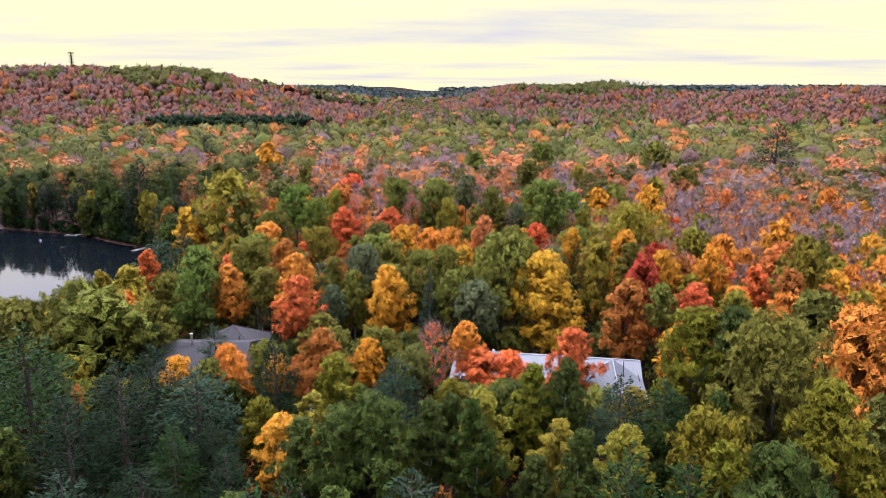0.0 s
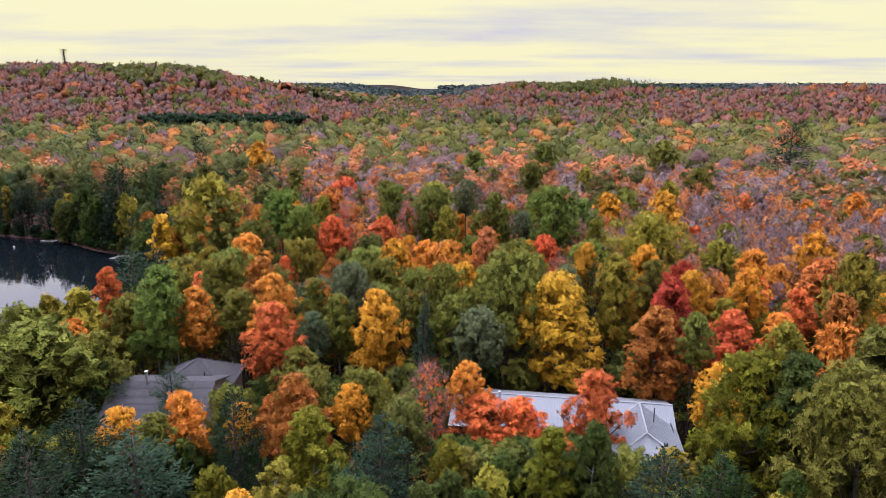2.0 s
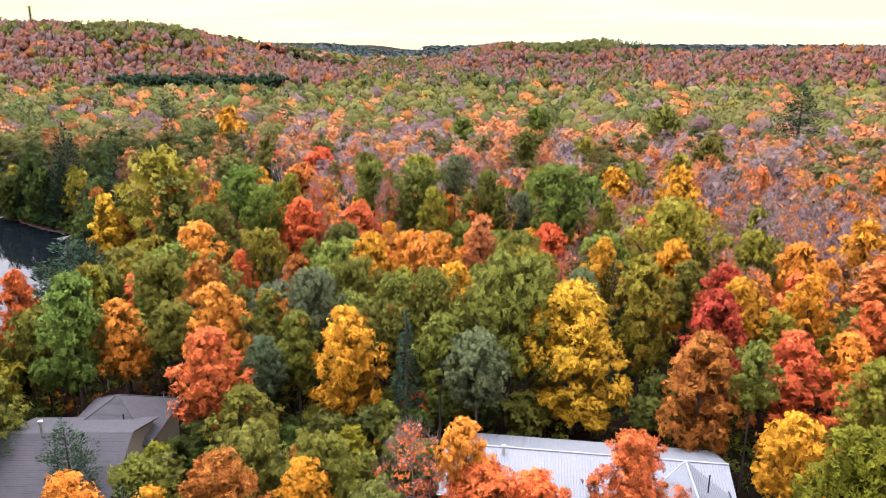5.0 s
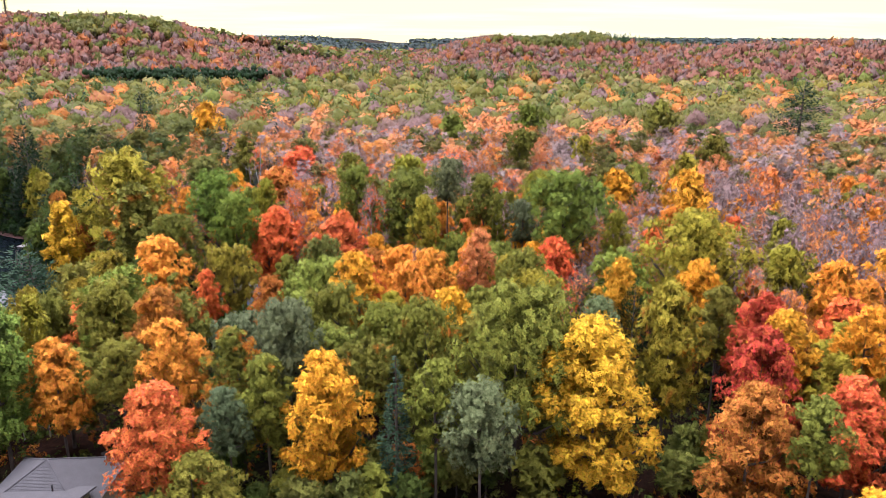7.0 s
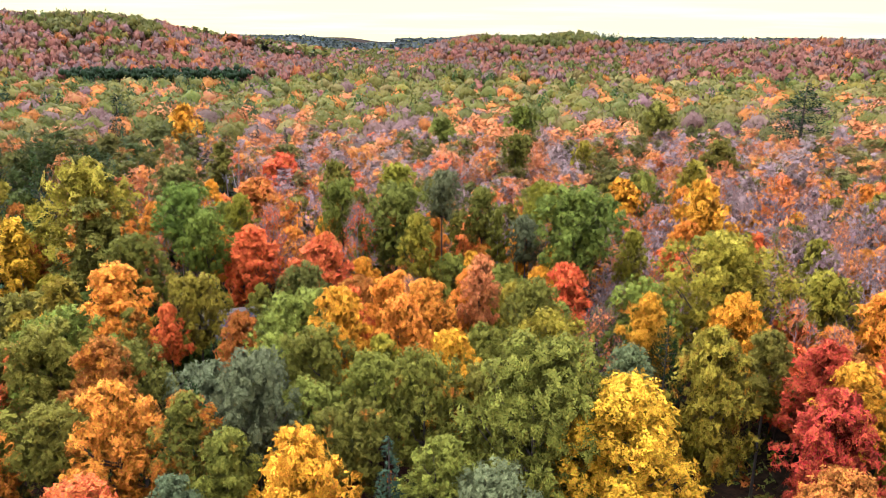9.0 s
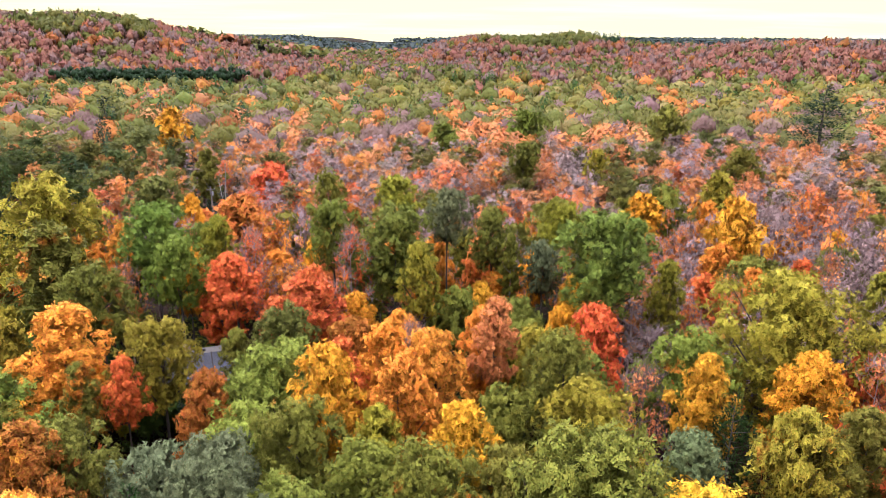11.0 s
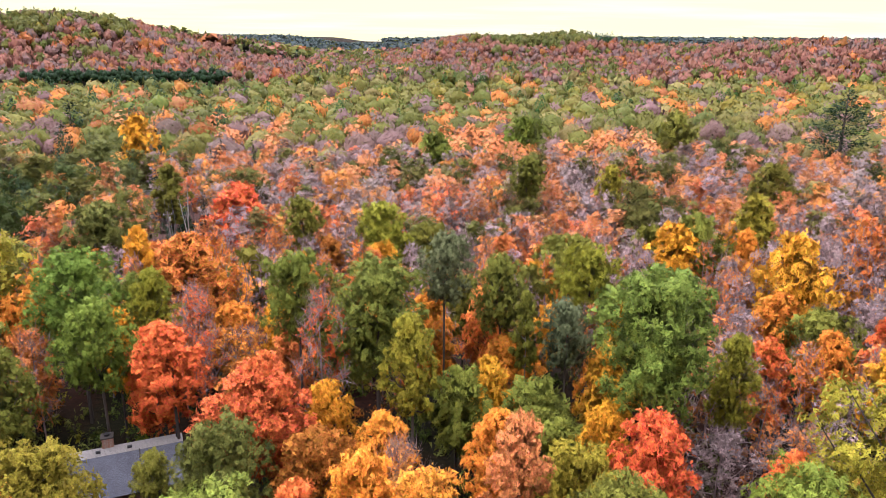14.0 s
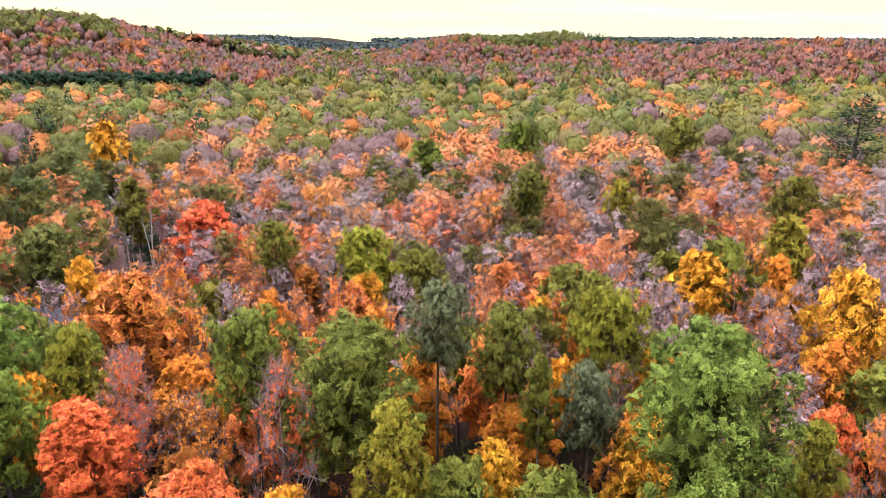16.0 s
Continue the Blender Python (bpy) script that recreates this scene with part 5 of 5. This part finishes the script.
def white_roofed_house():
    g = float(ground_z(14, 80))
    h = thing("house", pose(4.0, 83.9, 0, 0, 0, -9.2), "long low house with a white ribbed steel roof among trees", "house")
    ridge, slope = 5.25, 0.34
    u0, u1, v = -2.5, 20.1, 4.7
    ze = ridge - slope * v
    wu, wf, ww = 16.8, -6.7, 3.3
    zw = ridge - slope * ww
    bm = bmesh.new()
    box(bm, u0 + 0.4, -v + 0.5, g - 0.5, u1 - 0.4, v - 0.5, ze - 0.02)
    box(bm, wu - ww + 0.5, wf - ww + 0.5, g - 0.5, wu + ww - 0.5, -v + 0.498, zw - 0.16)
    part("wall", bm, SIDING_BROWN, h, "brown wooden outer walls")
    sheets = (
        ((u0, 0, ridge), (u1, 0, ridge), (u1, -v, ze), (u0, -v, ze)),
        ((u1, 0, ridge), (u0, 0, ridge), (u0, v, ze), (u1, v, ze)),
    )
    for a, b, c, d in sheets:
        bm = bmesh.new()
        ribbed_sheet(bm, a, b, c, d)
        part("roof", bm, STEEL, h, "white ribbed steel sheet roof")
    # cross wing: two slopes and a hip
    e = 0.02
    wing = (
        ((wu, 0, ridge + e), (wu, wf, ridge + e), (wu - ww, wf - ww, zw), (wu - ww, -ww, zw)),
        ((wu, wf, ridge + e), (wu, 0, ridge + e), (wu + ww, 0, zw), (wu + ww, wf - ww, zw)),
        ((wu, wf, ridge + e), (wu, wf, ridge + e), (wu + ww, wf - ww, zw), (wu - ww, wf - ww, zw)),
    )
    for k, (a, b, c, d) in enumerate(wing):
        bm = bmesh.new()
        ribbed_sheet(bm, a, b, c, d)
        part("roof", bm, STEEL, h, "white ribbed steel sheet roof")
    for a, b in (((u0, 0, ridge + 0.05), (u1, 0, ridge + 0.05)), ((wu, -0.2, ridge + 0.09), (wu, wf, ridge + 0.09)), ((wu, wf, ridge + 0.07), (wu - ww, wf - ww, zw + 0.05)), ((wu, wf, ridge + 0.07), (wu + ww, wf - ww, zw + 0.05)), ((wu, 0, ridge + 0.04), (wu - ww, -ww, zw + 0.04))):
        bm = bmesh.new()
        tube(bm, (a, b), (0.09, 0.09), 5)
        part("ridge_cap", bm, STEEL_TRIM, h)
    bm = bmesh.new()
    tube(bm, ((u0, -v - 0.06, ze - 0.06), (wu - ww - 0.1, -v - 0.06, ze - 0.06)), (0.07, 0.07), 6)
    part("gutter", bm, GALV, h, "grey eaves gutter")
    bm = bmesh.new()
    tube(bm, ((u1 - 0.5, -0.9, zw + 0.32), (u1 - 0.45, -4.2, zw + 0.22)), (0.05, 0.05), 5)
    part("snow_guard", bm, DARK_METAL, h, "dark snow guard bar on the roof")
    pipe(h, 2.4, -0.7, ridge - 0.5, ridge + 0.55, 0.13, GALV, label="galvanised flue pipe with a cap")
    pipe(h, wu + 1.0, -3.6, zw + 0.3, ridge + 1.2, 0.05, DARK_METAL, False, label="thin dark vent pipe")
    for u in (1.5, 5.5, 9.5):
        window(h, Matrix.Translation((u, -v + 0.47, g + 1.0)), 1.3, 1.2)
    for u in (wu - 1.3, wu + 1.3):
        window(h, Matrix.Translation((u, wf - ww + 0.47, g + 1.0)), 1.2, 1.3)


def shingle_courses(bm, a, b, c, d, course=0.145, lift=0.018, thick=0.12):
    """A roof slope stepped in courses, one skin: ridge a-b, eave d-c."""
    a, b, c, d = map(Vector, (a, b, c, d))
    n = max(2, int((a - d).length / course))
    up = (c - d).cross(a - d)
    up = (up if up.z > 0 else -up).normalized()
    rows = []
    for i in range(n):
        for t, q in ((i / n, 0.0), ((i + 1) / n, lift)):
            rows.append((bm.verts.new(a.lerp(d, t) + up * q), bm.verts.new(b.lerp(c, t) + up * q)))
    rows.append((bm.verts.new(d - up * thick), bm.verts.new(c - up * thick)))
    rows.append((bm.verts.new(a - up * thick), bm.verts.new(b - up * thick)))
    rows.append(rows[0])
    for r, s in zip(rows, rows[1:]):
        bm.faces.new((r[0], r[1], s[1], s[0]))
    bm.faces.new([r[0] for r in rows[:-1]])
    bm.faces.new([r[1] for r in rows[-2::-1]])
    bmesh.ops.remove_doubles(bm, verts=bm.verts, dist=0.0005)
    bmesh.ops.dissolve_degenerate(bm, edges=bm.edges, dist=0.0005)


def slope(parent, a, b, c, d, mat, label, name="roof"):
    bm = bmesh.new()
    shingle_courses(bm, a, b, c, d)
    return part(name, bm, mat, parent, label)


def lake_house():
    g = float(ground_z(-30, 85)) - 0.8
    h = thing("house", pose(0, 0, 0), "large lakeside house with a steep grey shingle roof", "house")
    x0, x1, yr, zr = -35.4, -24.4, 85.0, 6.1
    bm = bmesh.new()
    box(bm, x0 + 0.4, 79.4, g - 1, x1 - 0.4, 90.0, 2.9)
    for x in (x0 + 0.4, x1 - 0.6):
        vs = [bm.verts.new(p) for p in ((x, 79.4, 2.9), (x, 90, 2.9), (x, 90, 4.3), (x, 85, 5.85), (x + 0.2, 79.4, 2.9), (x + 0.2, 90, 2.9), (x + 0.2, 90, 4.3), (x + 0.2, 85, 5.85))]
        for f in ((0, 1, 2, 3), (7, 6, 5, 4), (0, 4, 5, 1), (1, 5, 6, 2), (2, 6, 7, 3), (3, 7, 4, 0)):
            bm.faces.new([vs[i] for i in f])
    part("wall", bm, SIDING, h, "tan board siding")
    slope(h, (x0, yr, zr), (x1, yr, zr), (x1, 78.6, 2.45), (x0, 78.6, 2.45), SHINGLE, "grey asphalt shingles")
    slope(h, (x1, yr, zr), (x0, yr, zr), (x0, 90.4, 4.5), (x1, 90.4, 4.5), SHINGLE, "grey asphalt shingles")
    # low wing on the lake side
    slope(h, (-38.2, 85.6, 3.4), (x0 + 0.3, 85.6, 3.4), (x0 + 0.3, 81.0, 2.3), (-38.2, 81.0, 2.3), SHINGLE, "grey asphalt shingles")
    bm = bmesh.new()
    box(bm, -37.9, 81.4, g - 1, x0 + 0.398, 85.4, 2.2)
    part("wall", bm, SIDING, h, "tan board siding")
    # hipped roof at the back
    px, py, pz, s = -28.4, 91.6, 6.1, 4.3
    ze = 3.5
    corner = [(px - s, py - s, ze), (px + s, py - s, ze), (px + s, py + s, ze), (px - s, py + s, ze)]
    for i in range(4):
        a, b = corner[i], corner[(i + 1) % 4]
        slope(h, (px, py, pz), (px, py, pz), b, a, SHINGLE, "grey hip roof slope")
        bm = bmesh.new()
        tube(bm, ((px, py, pz + 0.03), (a[0], a[1], a[2] + 0.04)), (0.06, 0.06), 5)
        part("hip_cap", bm, SHINGLE, h)
    bm = bmesh.new()
    box(bm, px - s + 0.5, 90.002, g - 1, px + s - 0.5, py + s - 0.5, ze - 0.05)
    part("wall", bm, SIDING, h, "tan board siding")
    for a, b in (((x0, 78.55, 2.38), (x1, 78.55, 2.38)), ((x1, yr, zr - 0.02), (x1, 78.6, 2.4)), ((x0, yr, zr - 0.02), (x0, 78.6, 2.4))):
        bm = bmesh.new()
        tube(bm, (a, b), (0.08, 0.08), 4)
        part("fascia", bm, FASCIA, h)
    pipe(h, -31.6, 84.6, 6.0, 7.3, 0.14, GALV, label="shiny flue pipe with a round cap")
    pipe(h, px + 1.3, py - 2.2, 4.6, 5.35, 0.06, DARK_METAL, False, label="short black vent pipe")
    for x in (-33, -30, -27):
        window(h, Matrix.Translation((x, 79.38, g + 0.8)), 1.3, 1.3)
    # dish on a short mast
    bm = bmesh.new()
    tube(bm, ((px + 3.3, py + 2.2, 3.6), (px + 3.3, py + 2.2, 5.2)), (0.03, 0.03), 6)
    mast = part("mast", bm, GALV, h, "thin grey dish mast")
    bm = bmesh.new()
    bmesh.ops.create_uvsphere(bm, u_segments=14, v_segments=6, radius=0.24, matrix=pose(px + 3.3, py + 2.15, 5.2, 65, 0, 200) @ Matrix.Diagonal((1, 1, 0.22, 1)))
    part("dish", bm, FASCIA, mast, "dark grey satellite dish")


def cottage():
    g = float(ground_z(-25, 145))
    h = thing("cottage", pose(-29.5, 143.7, 0, 0, 0, 18.2), "cottage with weathered grey shingle roof and brick chimney", "house")
    n, zr = 9.9, 2.05
    bm = bmesh.new()
    box(bm, 0.3, -3.6, g - 1, n - 0.3, 1.2, -0.45)
    box(bm, 0.3, -1.2, -0.45, n - 0.3, 1.2, 1.3)
    part("wall", bm, SIDING_BROWN, h, "brown wooden walls")
    slope(h, (0, 0, zr), (n, 0, zr), (n, -1.15, zr - 0.22), (0, -1.15, zr - 0.22), PLANK, "pale weathered ridge strip")
    slope(h, (0, -1.14, zr - 0.23), (n, -1.14, zr - 0.23), (n, -4.1, zr - 2.7), (0, -4.1, zr - 2.7), SHINGLE_PALE, "weathered blue grey shingles")
    slope(h, (n, 0.005, zr), (0, 0.005, zr), (0, 1.8, 1.0), (n, 1.8, 1.0), SHINGLE_PALE, "weathered blue grey shingles")
    bm = bmesh.new()
    tube(bm, ((6.2, -1.1, zr - 0.17), (6.2, -4.0, zr - 2.58)), (0.06, 0.06), 5)
    part("flashing", bm, FASCIA, h)
    for u in (2.6, 5.2):
        bm = bmesh.new()
        box(bm, u, -0.75, zr - 0.16, u + 0.4, -0.5, zr + 0.04)
        part("roof_vent", bm, DARK_METAL, h)
    pipe(h, n - 0.5, -0.4, zr - 0.1, zr + 0.7, 0.06, DARK_METAL, False)
    # brick chimney
    cx, cy, w = 3.6, 0.25, 0.46
    bm = bmesh.new()
    box(bm, cx - w + 0.012, cy - w + 0.012, 1.2, cx + w - 0.012, cy + w - 0.012, 2.92)
    stack = part("chimney", bm, MORTAR, h, "square red brick chimney")
    unit_me = bpy.data.meshes.new("brick")
    bm = bmesh.new()
    box(bm, -0.105, 0, -0.033, 0.105, 0.012, 0.033)
    bm.to_mesh(unit_me)
    bm.free()
    unit_me.materials.append(BRICK)
    for side in range(4):
        for r in range(13):
            for k in range(4):
                off = -w + 0.115 + 0.23 * k + (0.0 if r % 2 else 0.0)
                m = Matrix.Translation((cx, cy, 1.66 + r * 0.1)) @ pose(0, 0, 0, 0, 0, 90 * side) @ Matrix.Translation((off, -w, 0))
                ob = new("brick", unit_me)
                ob.parent, ob.matrix_basis = stack, m
    bm = bmesh.new()
    box(bm, cx - w - 0.07, cy - w - 0.07, 2.92, cx + w + 0.07, cy + w + 0.07, 3.04)
    part("crown", bm, FASCIA, stack, "dark sooty chimney crown")
    bm = bmesh.new()
    tube(bm, ((cx, cy, 3.04), (cx, cy, 3.2), (cx, cy, 3.24)), (0.24, 0.22, 0.27), 10)
    part("flue", bm, DARK_METAL, stack, "dark clay flue")


def small_house():
    g = float(ground_z(-47, 198))
    h = thing("house", pose(-47.0, 198.0, 0, 0, 0, 12), "small house with a grey hip roof, half hidden by trees", "house")
    s, zr, ze = 4.2, 1.7, -0.2
    bm = bmesh.new()
    box(bm, -s - 1.4, -s + 0.5, g - 1.5, s + 1.4, s - 0.5, ze)
    part("wall", bm, SIDING, h, "tan board siding")
    a, b = (-1.6, 0, zr), (1.6, 0, zr)
    c = [(-s - 2, -s, ze), (s + 2, -s, ze), (s + 2, s, ze), (-s - 2, s, ze)]
    slope(h, a, b, c[1], c[0], SHINGLE_PALE, "grey hip roof slope")
    slope(h, b, a, c[3], c[2], SHINGLE_PALE, "grey hip roof slope")
    slope(h, b, b, c[2], c[1], SHINGLE_PALE, "grey hip roof slope")
    slope(h, a, a, c[0], c[3], SHINGLE_PALE, "grey hip roof slope")
    pipe(h, 0.2, 0.5, zr - 0.3, zr + 1.2, 0.15, WHITE_PAINT, label="white flue pipe with a cap")


white_roofed_house()
lake_house()
cottage()
small_house()

# ---- road, pole and wires ----


def gravel_road():
    ys = np.linspace(287, 380, 40)
    bm = bmesh.new()
    rows = []
    for y in ys:
        x = float(road_x(y))
        rows.append([bm.verts.new((x + k, y, float(ground_z(x, y)) + 0.32 - 0.02 * abs(k))) for k in (-3.2, -1.6, 0, 1.6, 3.2)])
    for r, s in zip(rows, rows[1:]):
        for i in range(4):
            bm.faces.new((r[i], r[i + 1], s[i + 1], s[i]))
    tagged(part("road", bm, GRAVEL, None), "pale gravel lane winding through the woods", "road", kind="structure")


gravel_road()


def utility_pole(x, y, tall):
    z = float(ground_z(x, y))
    p = thing("utility_pole", pose(x, y, z, 0, -1.5, 20), "weathered wooden utility pole beside the gravel lane", "utility pole", "poles along the lane")
    bm = bmesh.new()
    tube(bm, ((0, 0, -0.5), (0, 0, tall * 0.5), (0, 0, tall)), (0.17, 0.15, 0.11), 10)
    part("post", bm, POLE, p)
    bm = bmesh.new()
    box(bm, -0.8, 0.1, tall - 0.75, 0.8, 0.2, tall - 0.63)
    arm = part("crossarm", bm, POLE, p, "short wooden crossarm")
    for u in (-0.7, 0.7):
        bm = bmesh.new()
        tube(bm, ((u, 0.15, tall - 0.63), (u, 0.15, tall - 0.52), (u, 0.15, tall - 0.42)), (0.03, 0.06, 0.04), 8)
        part("insulator", bm, WHITE_PAINT, arm, "pale ceramic insulator")
    bm = bmesh.new()
    tube(bm, ((0.3, 0, tall - 1.9), (0.3, 0, tall - 1.1)), (0.17, 0.17), 10)
    part("transformer", bm, GALV, p, "grey transformer can")
    return z + tall


top_a = utility_pole(-39.1, 211.6, 13.0)
top_b = utility_pole(-60.5, 280.0, 11.0)
top_c = utility_pole(-26.0, 171.0, 11.0)


def wire(a, b, sag, label):
    a, b = Vector(a), Vector(b)
    pts = [a.lerp(b, k / 12) - Vector((0, 0, sag * 4 * (k / 12) * (1 - k / 12))) for k in range(13)]
    bm = bmesh.new()
    tube(bm, pts, [0.018] * 13, 5)
    tagged(part("overhead_wire", bm, DARK_METAL, None), label, "cable", "wires on the poles")


for du, dz in ((-0.7, -0.42), (0.7, -0.42), (0.0, -1.6)):
    wire((-39.1 + du, 211.7, top_a + dz), (-60.5 + du, 280.1, top_b + dz), 1.2, "thin dark overhead wire between poles")
    wire((-39.1 + du, 211.7, top_a + dz), (-26.0 + du, 171.1, top_c + dz), 0.9, "thin dark overhead wire between poles")


def dead_birch(x, y, top):
    z = float(ground_z(x, y))
    t = thing("dead_birch", pose(x, y, z), "bare dead birch with pale broken stems", "tree")
    rnd = random.Random(4)
    h = top - z
    for k, (dx, dy, f) in enumerate(((0.6, 0.2, 1.0), (-1.1, 0.3, 0.8), (0.1, -0.4, 0.66), (1.4, 0.2, 0.55))):
        bm = bmesh.new()
        tube(bm, ((0.15 * k, 0, -0.4), (0.15 * k + dx * 0.4, dy * 0.4, h * f * 0.5), (0.1 * k + dx * 0.9, dy, h * f * 0.8), (dx * 1.1, dy, h * f)), (0.16 * f, 0.13 * f, 0.09 * f, 0.03), 7)
        for i in range(4):
            u = rnd.uniform(0.45, 0.9)
            p = Vector((0.12 * k + dx * u, dy * u, h * f * u))
            q = p + Vector((rnd.uniform(-1, 1), rnd.uniform(-1, 1), rnd.uniform(0.4, 1.3)))
            tube(bm, (p, q), (0.06, 0.015), 4)
        part("stem", bm, BIRCH_BARK, t)


dead_birch(-40.2, 225.5, 11.0)


def mast_tree():
    """A radio mast dressed as a pine on the hill."""
    x, y = -440, 868
    z = float(ground_z(x, y))
    top = 83.0
    m = thing("radio_mast", pose(x, y, z), "tall radio mast disguised as a pine on the hilltop", "mast")
    h = top - z
    bm = bmesh.new()
    tube(bm, ((0, 0, -1), (0, 0, h)), (1.0, 0.6), 12)
    part("pole", bm, DARK_METAL, m, "dark steel pole")
    rng = np.random.default_rng(2)
    for k in range(11):
        u = k / 10
        bm = bmesh.new()
        zc = h - 17.0 + 16.7 * u
        reach = (2.8 if u < 0.75 else 3.8) * rng.uniform(0.7, 1.1)
        for i in range(9):
            a = i * 0.7 + k
            tip = Vector((reach * math.cos(a), reach * math.sin(a), zc - 0.3))
            tube(bm, ((0, 0, zc), tip), (0.09, 0.05), 4)
            for j in range(5):
                c = Vector((0, 0, zc)).lerp(tip, 0.5 + 0.12 * j)
                d = Vector(rng.normal(size=3)) * 0.45
                bm.faces.new([bm.verts.new(c + Vector(rng.normal(size=3)) * 0.2), bm.verts.new(c + d), bm.verts.new(c - d * 0.6 + Vector((0, 0, 0.35)))])
        me_ob = part("branch_whorl", bm, NEEDLE, m, "dark artificial pine boughs")
        me_ob.color = (0.035, 0.05, 0.045, 0)


mast_tree()

# ---- by the lake ----


def planked_dock(name, m, w, n, label, category, mat=PLANK):
    d = thing(name, m, label, category, "docks on the lake")
    bm = bmesh.new()
    box(bm, -w / 2 + 0.02, 0.02, -0.02, w / 2 - 0.02, n * 0.2 - 0.02, 0.22)
    part("float", bm, FASCIA, d, "dark float under the deck")
    me = bpy.data.meshes.new("plank")
    bm = bmesh.new()
    box(bm, -w / 2, 0.01, 0.22, w / 2, 0.19, 0.27)
    bm.to_mesh(me)
    bm.free()
    me.materials.append(mat)
    for i in range(n):
        ob = new("plank", me)
        ob.parent, ob.matrix_basis = d, Matrix.Translation((0, 0.2 * i, 0))
    return d


W = LAKE_Z
planked_dock("swim_raft", pose(-123.6, 229.2, W, 0, 0, -100), 3.8, 24, "pale square swim raft floating near the shore", "raft", WHITE_PAINT)
planked_dock("dock", pose(-91.3, 203.9, W, 0, 0, -22), 1.9, 32, "weathered plank dock reaching from the shore", "dock")
planked_dock("dock", pose(-118.0, 230.2, W, 0, 0, -22), 1.8, 26, "grey plank dock at the wooded shore", "dock")
planked_dock("dock", pose(-158.0, 238.5, W, 0, 0, -75), 2.6, 36, "pale dock at the far shore", "dock", WHITE_PAINT)
planked_dock("dock", pose(-73.5, 177.5, W, 0, 0, -60), 1.6, 18, "weathered plank dock under the trees", "dock")


def rowing_boat(m, label, hull, mat):
    b = thing("boat", m, label, "boat", "boats by the shore")
    bm = bmesh.new()
    rows = []
    for k in range(9):
        u = k / 8
        half = 0.72 * math.sin(math.pi * min(1, 0.25 + 0.75 * u)) ** 0.6 * (1 if u < 0.95 else 0.25) + 0.02
        x = -2.1 + 4.2 * u
        rows.append([bm.verts.new((x, s * half * q, zz)) for s, q, zz in ((-1, 1, 0.55 + 0.15 * u * u), (-1, 0.6, 0.1), (1, 0.6, 0.1), (1, 1, 0.55 + 0.15 * u * u))])
    for r, s in zip(rows, rows[1:]):
        for i in range(3):
            bm.faces.new((r[i], r[i + 1], s[i + 1], s[i]))
    bm.faces.new(rows[0])
    bm.faces.new(rows[-1][::-1])
    part("hull", bm, mat, b, hull)
    for x in (-1.2, 0.1, 1.1):
        bm = bmesh.new()
        box(bm, x, -0.6, 0.36, x + 0.28, 0.6, 0.41)
        part("seat", bm, PLANK, b)


rowing_boat(pose(-86.0, 207.4, W - 0.02, 0, 6, 60), "small white boat drawn up at the dock", "white hull", WHITE_PAINT)
rowing_boat(pose(-114.6, 233.5, W - 0.02, 0, 0, 150), "pale boat resting at the shore", "pale hull", WHITE_PAINT)


def buoy(x, y):
    bm = bmesh.new()
    tube(bm, ((0, 0, -0.1), (0, 0, 0.15), (0, 0, 0.4), (0, 0, 0.55)), (0.15, 0.33, 0.30, 0.08), 12)
    ob = part("buoy", bm, WHITE_PAINT, None)
    ob.matrix_basis = Matrix.Translation((x, y, W))
    tagged(ob, "round white mooring buoy floating on the lake", "buoy")


buoy(-127, 219)
